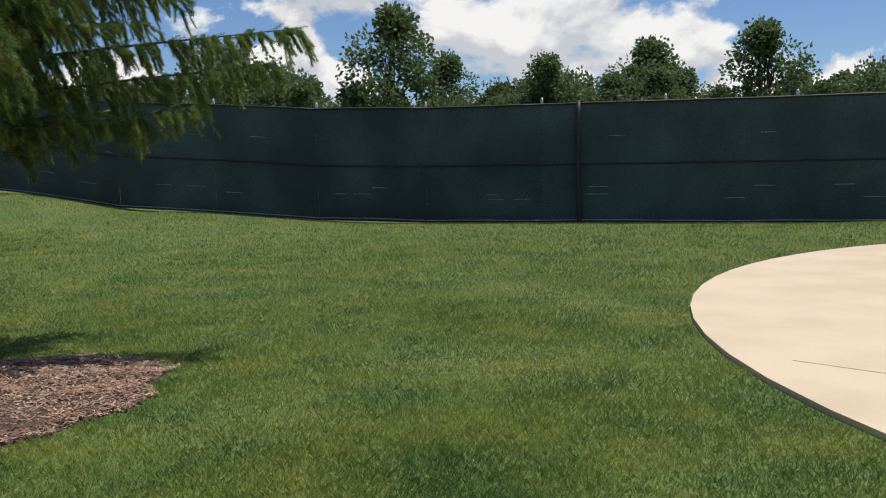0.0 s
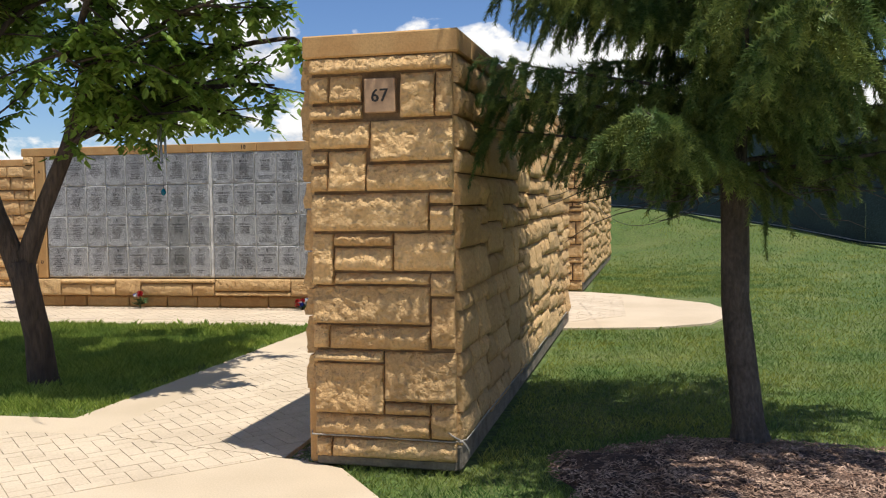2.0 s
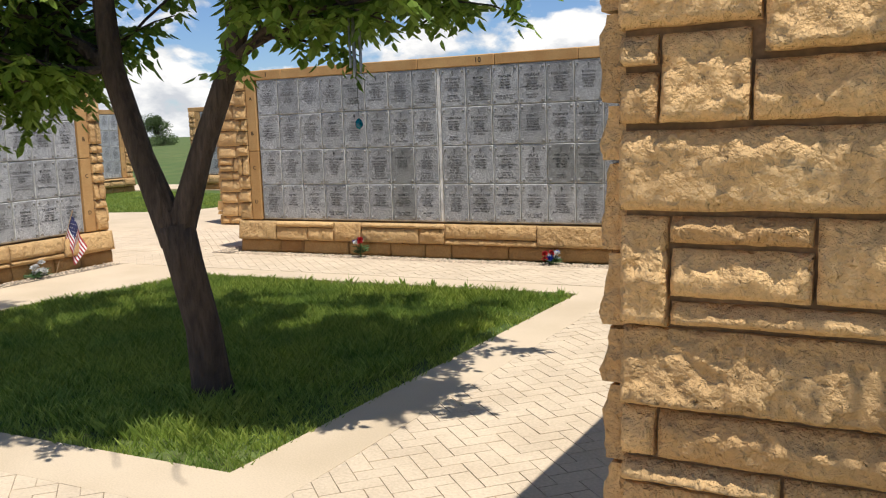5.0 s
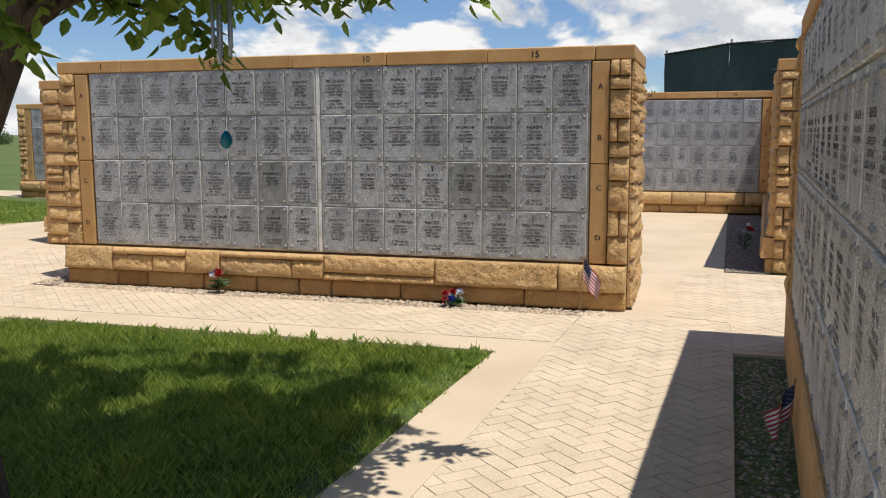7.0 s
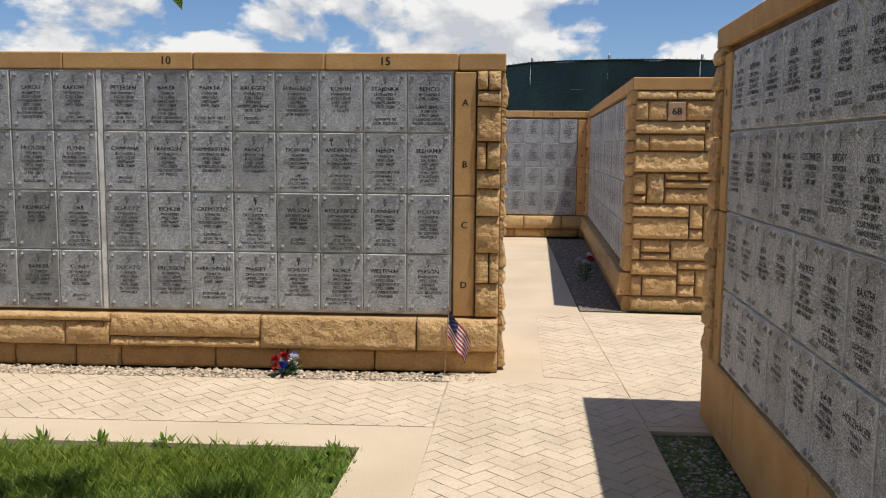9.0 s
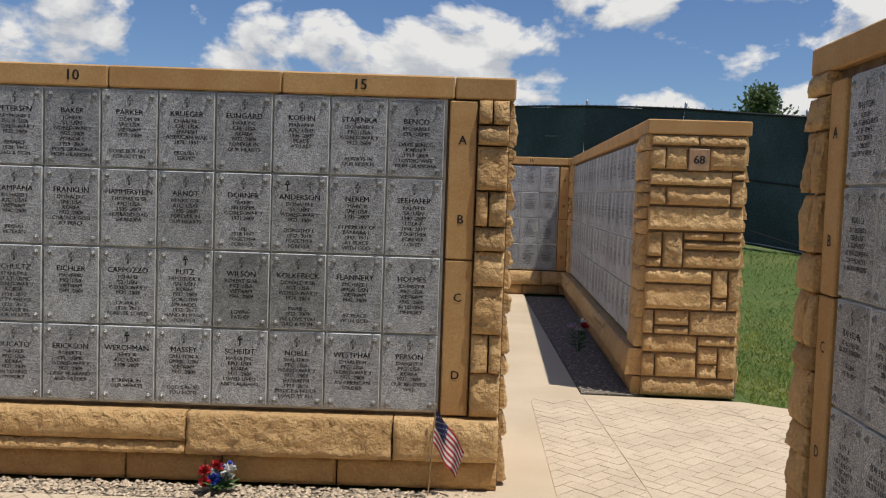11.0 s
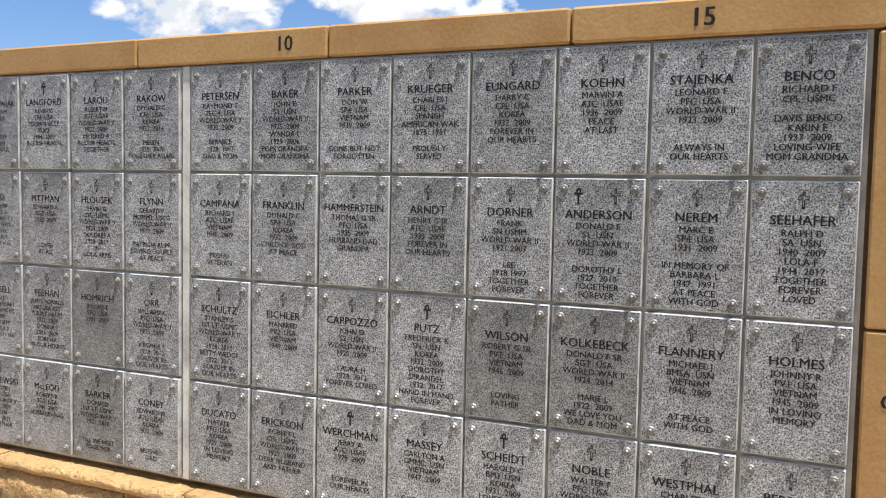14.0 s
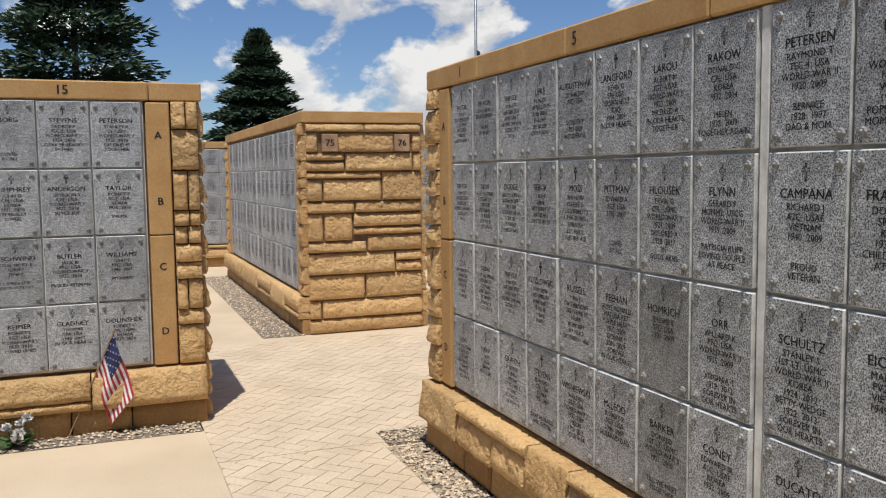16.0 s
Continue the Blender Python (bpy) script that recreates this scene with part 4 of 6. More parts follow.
slab("pavement_6", [(-2.7, 11.0), (-2.45, 11.4), (-2.45, 13.7), (-1.93, 13.7), (-1.75, 20.55), (-9.6, 20.55), (-9.6, 15.6), (-10.2, 15.4), (-9.2, 11.18), (-8.0, 11.18), (-8.0, 11.6), (-2.7, 11.6)], -0.004, CONCRETE, "pale concrete court between the niche walls")
slab("pavement_7", [(-22, 2.0), (-9.0, 2.0), (-9.0, 11.18), (-9.2, 11.18), (-10.2, 15.4), (-10.25, 19.4), (-11.9, 18.6), (-12.5, 17.4), (-12.65, 16.2), (-13.2, 15.5), (-14.3, 15.2), (-22, 15.6)], -0.0025, CONCRETE, "pale concrete court of the west walls")
slab("pavement_10", [(-3.08, 11.2), (-1.93, 11.2), (-1.93, 13.72), (-2.46, 13.72), (-2.71, 11.62), (-3.08, 11.4)], -0.001, CONCRETE, "cream concrete walk at the wall corner")
slab("pavement_9", [(-26.5, 17.5), (-19.4, 20.3), (-18.0, 21.1), (-16.1, 20.7), (-11.9, 18.61), (-10.25, 19.41), (-9.6, 24.0), (-21.0, 27.4), (-25.2, 26.8), (-29.0, 23.5)], -0.003, CONCRETE, "pale concrete path beyond the grass")
slab("pavement_11", [(-46, 30), (-44, 28.6), (-24, 44.6), (-26, 46)], 0.02, CONCRETE, "narrow pale path across the far lawn")
slab("grass_bed", BED, -0.03, SOIL, "dark soil bed edged with concrete")

SLAB_C = (9.99, -0.93, 7.03)

def round_slab():
    pts = []
    cx, cy, rx = SLAB_C
    for k in range(72):
        a = 2 * math.pi * k / 72
        pts.append((cx + rx * math.cos(a), cy + rx * math.sin(a)))
    plate = slab("pavement_8", pts, 0.01, CONCRETE, "round cream concrete slab set in the lawn")
    part("joint", slab_mesh("joint", [(4.37, 2.75), (4.95, 0.2), (4.958, 0.2), (4.378, 2.752)], 0.0, 0.0112, MORTAR), plate, "dark sawn joint")
round_slab()

# ---- paving pieces ----
def clip(poly, region):
    """The part of a convex outline that lies in a convex, counter-clockwise region."""
    out = list(poly)
    for (ax, ay), (bx, by) in zip(region, region[1:] + region[:1]):
        src, out = out, []
        for k in range(len(src)):
            p, q = src[k], src[(k + 1) % len(src)]
            sp = (bx - ax) * (p[1] - ay) - (by - ay) * (p[0] - ax)
            sq = (bx - ax) * (q[1] - ay) - (by - ay) * (q[0] - ax)
            if sp >= 0:
                out.append(p)
            if (sp >= 0) != (sq >= 0):
                k2 = sp / (sp - sq)
                out.append((p[0] + (q[0] - p[0]) * k2, p[1] + (q[1] - p[1]) * k2))
        if len(out) < 3:
            return []
    return out

def area(poly):
    return abs(sum(a[0] * b[1] - a[1] * b[0] for a, b in zip(poly, poly[1:] + poly[:1]))) / 2

def herringbone(region, size=0.088):
    """Outlines of a 45 degree herringbone of two-to-one pavers in a region."""
    xs, ys = [p[0] for p in region], [p[1] for p in region]
    cx, cy = (min(xs) + max(xs)) / 2, (min(ys) + max(ys)) / 2
    half = max(max(xs) - min(xs), max(ys) - min(ys)) * 0.75
    n = int(half / size) + 4
    c = math.sqrt(0.5)
    g = 0.0013
    for a in range(-n, n):
        for b in range(-n, n):
            if (a - b) % 4 == 0:
                r = (a, b, a + 2, b + 1)
            elif (a - b) % 4 == 3:
                r = (a, b, a + 1, b + 2)
            else:
                continue
            x0, y0, x1, y1 = r[0] * size + g, r[1] * size + g, r[2] * size - g, r[3] * size - g
            quad = [(x0, y0), (x1, y0), (x1, y1), (x0, y1)]
            quad = [(cx + c * (x - y), cy + c * (x + y)) for x, y in quad]
            if max(q[0] for q in quad) < min(xs) or min(q[0] for q in quad) > max(xs) or max(q[1] for q in quad) < min(ys) or min(q[1] for q in quad) > max(ys):
                continue
            piece = clip(quad, region)
            if piece and area(piece) > 0.0012:
                yield piece

def paver_faces(piece, z0, z1, verts, faces):
    n = len(piece)
    mx, my = sum(p[0] for p in piece) / n, sum(p[1] for p in piece) / n
    o = len(verts)
    for x, y in piece:
        verts.append((x, y, z0))
    for x, y in piece:
        verts.append((x + (mx - x) * 0.02, y + (my - y) * 0.02, z1))
    faces.append(tuple(o + n + k for k in range(n)))
    for k in range(n):
        faces.append((o + k, o + (k + 1) % n, o + n + (k + 1) % n, o + n + k))

REGIONS = [
    ("pavement_4", [(-3.305, 5.52), (-2.05, 5.23), (-1.935, 10.28), (-1.935, 11.2), (-3.032, 11.2)]),
    ("pavement_4", [(-9, 2.9), (-5, 2.9), (-3.4, 4.05), (-2.6, 4.78), (-2.11, 5.24), (-3.31, 5.515), (-9, 5.515)]),
    ("pavement_3", [(-8.1, 10.265), (-3.088, 10.265), (-3.045, 11.17), (-8.1, 11.17)]),
    ("pavement_5", [(-1.93, 10.36), (-0.9, 10.36), (-0.2, 11.0), (-0.2, 13.1), (-0.9, 13.5), (-1.93, 13.55)]),
    ("pavement_10", [(-2.42, 11.35), (-1.94, 11.22), (-1.94, 13.5), (-2.34, 13.5)]),
    ("pavement_7", [(-11.4, 10.26), (-8.11, 10.26), (-8.11, 13.4), (-11.4, 13.4)]),
]

def lay_pavers():
    singles = 0
    for name, region in REGIONS:
        base = bpy.data.objects[name]
        top = {"pavement_3": 0.002, "pavement_4": 0.002, "pavement_5": 0.003, "pavement_10": 0.003}.get(name, 0.0015)
        verts, faces = [], []
        for piece in herringbone(region):
            my = sum(p[1] for p in piece) / len(piece)
            mx = sum(p[0] for p in piece) / len(piece)
            if singles < 300 and name == "pavement_4" and mx > -3.3 and 5.6 < my < 10.4:
                v, f = [], []
                paver_faces(piece, -0.02, top + random.uniform(-0.001, 0.001), v, f)
                part("paver", mesh_of("paver", v, f, PAVER), base)
                singles += 1
            else:
                paver_faces(piece, -0.02, top + random.uniform(-0.001, 0.001), verts, faces)
        ob = part("pavers", mesh_of("pavers", verts, faces, PAVER_FIELD), base, "herringbone stamped pavers")
        ob["kind"] = "stuff"

def island_mat(base_mat, name, spread):
    m = base_mat.copy()
    m.name = name
    nt = m.node_tree
    for nd in nt.nodes:
        if nd.type == "OBJECT_INFO":
            g = nt.nodes.new("ShaderNodeNewGeometry")
            for l in list(nd.outputs["Random"].links):
                nt.links.new(g.outputs["Random Per Island"], l.to_socket)
    return m

PAVER_FIELD = island_mat(PAVER, "stamped_paver_field", 0.07)

# ---- gravel ----
def pebbles(name, outline, count, zlow, material, label, seed, bed=True):
    rng = random.Random(seed)
    xs, ys = [p[0] for p in outline], [p[1] for p in outline]
    verts, faces = [], []
    made = 0
    while made < count:
        x, y = rng.uniform(min(xs), max(xs)), rng.uniform(min(ys), max(ys))
        if not clip([(x, y), (x + 1e-4, y), (x, y + 1e-4)], outline):
            continue
        made += 1
        r = rng.uniform(0.006, 0.015)
        a, sx, sy, sz = rng.uniform(0, 6.3), rng.uniform(0.8, 1.4), rng.uniform(0.7, 1.0), rng.uniform(0.45, 0.75)
        z = zlow + r * sz * rng.uniform(0.2, 1.4)
        o = len(verts)
        for ux, uy, uz in ((1, 0, 0), (0.3, 0.9, 0.1), (-0.9, 0.4, 0), (-0.5, -0.85, -0.1), (0.5, -0.8, 0.1), (0.1, 0.05, 1)):
            px, py = ux * r * sx, uy * r * sy
            verts.append((x + px * math.cos(a) - py * math.sin(a), y + px * math.sin(a) + py * math.cos(a), z + uz * r * sz))
        for k in range(5):
            faces.append((o + k, o + (k + 1) % 5, o + 5))
    base = tagged(new(name, slab_mesh(name, outline, zlow - 0.05, zlow, GRAVEL_BED)), label, "gravel", kind="structure")
    ob = part("pebbles", mesh_of("pebbles", verts, faces, material, False), base, "small river pebbles")
    ob["kind"] = "stuff"
    return base

PALE = island_mat(mat("pale_pebbles", (0.60, 0.475, 0.335), 0.85, 0.15, 20, 90, 0.2, 0.002, rand=0.35), "pale_pebble_field", 0.3)
# Pebbles of the strips by the east walls: shade put into their colour.
DARK = island_mat(mat("shaded_pebbles", (0.36, 0.29, 0.235), 0.85, 0.2, 20, 90, 0.2, 0.002, rand=0.5), "brown_pebble_field", 0.4)

# ---- grass ----
def blades(count, place, height, width, rng, lean=0.5):
    """Grass blades as bent slivers. place() gives a root."""
    verts, faces = [], []
    for _ in range(count):
        x, y, z, hk = place()
        h = height * hk * rng.uniform(0.55, 1.25)
        a = rng.uniform(0, 6.283)
        l = lean * h * rng.uniform(0.2, 1.2)
        b = rng.uniform(0, 6.283)
        wx, wy = math.cos(a) * width, math.sin(a) * width
        lx, ly = math.cos(b) * l, math.sin(b) * l
        o = len(verts)
        verts.extend(((x - wx, y - wy, z), (x + wx, y + wy, z), (x + wx * 0.7 + lx * 0.4, y + wy * 0.7 + ly * 0.4, z + h * 0.6), (x + lx, y + ly, z + h)))
        faces.extend(((o, o + 1, o + 2), (o, o + 2, o + 3)))
    return verts, faces

def bed_grass():
    rng = random.Random(5)
    def place():
        while True:
            x, y = rng.uniform(-7.96, -3.41), rng.uniform(5.86, 9.94)
            edge = min(((q[0] - p[0]) * (y - p[1]) - (q[1] - p[1]) * (x - p[0])) / math.hypot(q[0] - p[0], q[1] - p[1]) for p, q in zip(BED, BED[1:] + BED[:1]))
            if edge < -0.015:
                continue
            n = noise.noise(Vector((x * 1.7, y * 1.7, 3))) + 0.6 * noise.noise(Vector((x * 5, y * 5, 1)))
            if edge < 0.16 and n > 0.05 and rng.random() < 0.85:
                continue
            if n > 0.75 and rng.random() < 0.6:
                continue
            return x, y, -0.035, 0.8 + 0.5 * n + (0.25 if edge > 0.2 else 0)
    v, f = blades(105000, place, 0.074, 0.0029, rng, 0.7)
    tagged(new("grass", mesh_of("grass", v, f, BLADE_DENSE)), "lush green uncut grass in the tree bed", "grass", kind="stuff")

def in_mulch(x, y):
    a = math.atan2(y - 5.02, x - 0.33)
    return math.hypot((x - 0.33) / 0.98, (y - 5.02) / 0.92) < 1 + 0.08 * math.sin(3 * a) + 0.06 * math.sin(7 * a + 1) + 0.03 * math.sin(17 * a)

def paved(x, y):
    if y <= 2.3:
        edge = 0.2
    elif y < 5.16:
        edge = -1.72 + (5.16 - y) * 0.68
    elif y < 10.1:
        edge = -1.07 + (y - 5.18) * 0.054
    else:
        edge = -0.62
    if x < edge and y < 21:
        return True
    if math.hypot(x - SLAB_C[0], y - SLAB_C[1]) < SLAB_C[2] + 0.02:
        return True
    return 10.05 < y < 13.5 and x < 1.05 and not (x > 0.1 and (y < 10.2 or y > 13.0))

def lawn_grass():
    rng = random.Random(8)
    def place():
        while True:
            d = 1.6 + 13.4 * rng.random() ** 1.1
            a = rng.uniform(-0.32, 1.5)
            x, y = -0.3 + d * math.sin(a), 0.0 + d * math.cos(a)
            if paved(x, y) or in_mulch(x, y):
                continue
            if rng.random() > (15.0 - d) / 8.0:
                continue
            n = noise.noise(Vector((x * 0.9, y * 0.9, 7))) + 0.5 * noise.noise(Vector((x * 4, y * 4, 2)))
            return x, y, ground_z(x, y) - 0.026, 0.95 + 0.35 * n + 0.02 * d
    v, f = blades(280000, place, 0.030, 0.0024, rng, 0.9)
    tagged(new("grass", mesh_of("grass", v, f, BLADE)), "short mown lawn grass", "grass", kind="stuff")

def side_grass():
    rng = random.Random(9)
    def place():
        while True:
            x, y = rng.uniform(-0.72, 3.0), rng.uniform(13.3, 19)
            if paved(x, y) or rng.random() > (3.2 - x) / 2 or rng.random() > (19.2 - y) / 3:
                continue
            return x, y, ground_z(x, y) - 0.03, 1.0
    v, f = blades(16000, place, 0.04, 0.004, rng, 0.9)
    tagged(new("grass", mesh_of("grass", v, f, BLADE)), "mown lawn grass on the bank", "grass", kind="stuff")

def far_grass():
    rng = random.Random(11)
    def place():
        while True:
            d = rng.uniform(9.0, 24.0)
            a = rng.uniform(-0.2, 1.5)
            x, y = -0.3 + d * math.sin(a), d * math.cos(a)
            if paved(x, y) or y > fence_y(x) - 0.2 or rng.random() > (d - 8.0) / 6.0:
                continue
            return x, y, ground_z(x, y) - 0.03, 1.0
    v, f = blades(70000, place, 0.045, 0.0065, rng, 0.9)
    tagged(new("grass", mesh_of("grass", v, f, BLADE)), "mown lawn grass running up to the fence", "grass", kind="stuff")

def west_grass():
    rng = random.Random(10)
    def place():
        while True:
            x, y = rng.uniform(-19.0, -12.5), rng.uniform(15.4, 21.0)
            if y < 15.3 + 0.05 * (-13 - x) or x > -12.7 - 0.3 * max(0.0, y - 17.2) or y > 20.2 - 0.33 * abs(x + 17.5) ** 0.9:
                continue
            return x, y, -0.03, 1.0
    v, f = blades(22000, place, 0.06, 0.008, rng, 0.8)
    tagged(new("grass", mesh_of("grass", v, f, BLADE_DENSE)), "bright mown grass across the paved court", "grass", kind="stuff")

# ---- mulch bed ----
def mulch_bed():
    rng = random.Random(12)
    verts, faces = [(0.33, 5.02, 0.07)], []
    n, rings = 40, 7
    for r in range(1, rings + 1):
        for k in range(n):
            a = 2 * math.pi * k / n
            s = (1 + 0.08 * math.sin(3 * a) + 0.06 * math.sin(7 * a + 1) + 0.03 * math.sin(17 * a)) * r / rings
            x, y = 0.33 + 0.98 * s * math.cos(a), 5.02 + 0.92 * s * math.sin(a)
            h = 0.075 * (1 - (r / rings) ** 2) + 0.02 * noise.noise(Vector((x * 5, y * 5, 0)))
            verts.append((x, y, max(-0.03, h) if r < rings else -0.04))
    for k in range(n):
        faces.append((0, 1 + k, 1 + (k + 1) % n))
    for r in range(rings - 1):
        for k in range(n):
            a, b = 1 + r * n + k, 1 + r * n + (k + 1) % n
            faces.append((a, a + n, b + n, b))
    bed = tagged(new("mulch_bed", mesh_of("mulch_bed", verts, faces, MULCH_BED, True)), "mound of brown shredded bark mulch round the spruce", "mulch bed")
    v, f = [], []
    for _ in range(14000):
        a = rng.uniform(0, 6.283)
        s = math.sqrt(rng.random()) * (1 + 0.08 * math.sin(3 * a) + 0.06 * math.sin(7 * a + 1) + 0.03 * math.sin(17 * a))
        x, y = 0.33 + 0.98 * s * math.cos(a), 5.02 + 0.92 * s * math.sin(a)
        z = 0.075 * (1 - min(1, s) ** 2) + 0.02 * noise.noise(Vector((x * 5, y * 5, 0))) + rng.uniform(0.0, 0.012)
        l, w, t = rng.uniform(0.004, 0.02), rng.uniform(0.002, 0.006), 0.002
        m = pose(x, y, z, rng.uniform(-25, 25), rng.uniform(-25, 25), rng.uniform(0, 360))
        o = len(v)
        for px, py, pz in ((-l, -w, 0), (l, -w * 0.6, 0), (l, w * 0.6, 0), (-l, w, 0), (-l * 0.9, 0, t), (l * 0.9, 0, t)):
            v.append(tuple(m @ Vector((px, py, pz))))
        f += [(o, o + 1, o + 5, o + 4), (o + 2, o + 3, o + 4, o + 5), (o + 1, o + 2, o + 5), (o + 3, o, o + 4)]
    chips = part("bark_mulch", mesh_of("bark_mulch", v, f, CHIP), bed, "loose bark chips")
    chips["kind"] = "stuff"

CHIP = island_mat(mat("bark_chip", (0.40, 0.27, 0.19), 0.95, 0.25, 10, 90, 0.3, 0.003, tint=(0.22, 0.125, 0.08), rand=0.55), "bark_chip_field", 0.5)
GREY_ROPE = mat("weathered_cord", (0.40, 0.36, 0.30), 0.9, 0.2, 30, 200, 0.3, 0.002)

# ---- trees ----
def tube(path, sides=8):
    """A tapered limb along points (Vector, radius)."""
    verts, faces = [], []
    for k, (p, r) in enumerate(path):
        a = path[max(0, k - 1)][0]
        b = path[min(len(path) - 1, k + 1)][0]
        d = (b - a).normalized()
        u = d.cross(Vector((0.31, 0.87, 0.22))).normalized()
        w = d.cross(u)
        for s in range(sides):
            t = 2 * math.pi * s / sides
            wob = 1 + 0.10 * noise.noise(Vector((p.x * 4 + s, p.y * 4, p.z * 4)))
            verts.append(tuple(p + (u * math.cos(t) + w * math.sin(t)) * r * wob))
    for k in range(len(path) - 1):
        for s in range(sides):
            a, b = k * sides + s, k * sides + (s + 1) % sides
            faces.append((a, b, b + sides, a + sides))
    faces.append(tuple((len(path) - 1) * sides + s for s in range(sides)))
    return verts, faces

def add(store, got):
    o = len(store[0])
    store[0].extend(got[0])
    store[1].extend(tuple(o + i for i in f) for f in got[1])

def bend(p, q, r0, r1, rng, wob=0.06, n=6):
    """Points of a crooked limb from p to q."""
    off = Vector((rng.uniform(-1, 1), rng.uniform(-1, 1), rng.uniform(-0.4, 0.6))) * (q - p).length * wob * 2
    out = []
    for k in range(n + 1):
        t = k / n
        j = Vector((rng.uniform(-1, 1), rng.uniform(-1, 1), rng.uniform(-1, 1))) * (q - p).length * wob * 0.25 if 0 < k < n else Vector()
        out.append((p.lerp(q, t) + off * math.sin(math.pi * t) + j, r0 + (r1 - r0) * t))
    return out

def leaflet(verts, faces, p, d, side, l, w):
    """A pointed, folded leaf."""
    o = len(verts)
    up = d.cross(side).normalized()
    a, b, tip = p + d * l * 0.28, p + d * l * 0.66 - up * l * 0.03, p + d * l - up * l * 0.12
    verts.extend((tuple(p), tuple(a + side * w + up * w * 0.3), tuple(b + side * w * 0.8 + up * w * 0.2), tuple(tip), tuple(b - side * w * 0.8 + up * w * 0.2), tuple(a - side * w + up * w * 0.3)))
    faces.extend(((o, o + 1, o + 2, o + 3), (o, o + 3, o + 4, o + 5)))

def rand_dir(rng, zlo=-1.0, zhi=1.0):
    z = rng.uniform(zlo, zhi)
    a = rng.uniform(0, 6.283)
    r = math.sqrt(max(0, 1 - z * z))
    return Vector((r * math.cos(a), r * math.sin(a), z))

def compound_leaf(verts, faces, p, d, rng, n=4, size=0.075):
    """A stalk of paired leaflets that droops."""
    d = d.copy()
    q = p.copy()
    for k in range(n):
        side = d.cross(Vector((0, 0, 1)))
        side = side.normalized() if side.length > 0.05 else Vector((1, 0, 0))
        for s in (-1, 1):
            ld = (d * 0.5 + side * s * 0.8 + Vector((0, 0, rng.uniform(-0.85, 0.0)))).normalized()
            perp = ld.cross(Vector((0, 0, 1)) + side * 0.2).normalized()
            leaflet(verts, faces, q, ld, perp, size * rng.uniform(0.75, 1.15), size * 0.27)
        q = q + d * size * 0.62
        d = (d + Vector((0, 0, -0.26))).normalized()
    perp = d.cross(Vector((0.2, 0.1, 1))).normalized()
    leaflet(verts, faces, q, d, perp, size, size * 0.26)

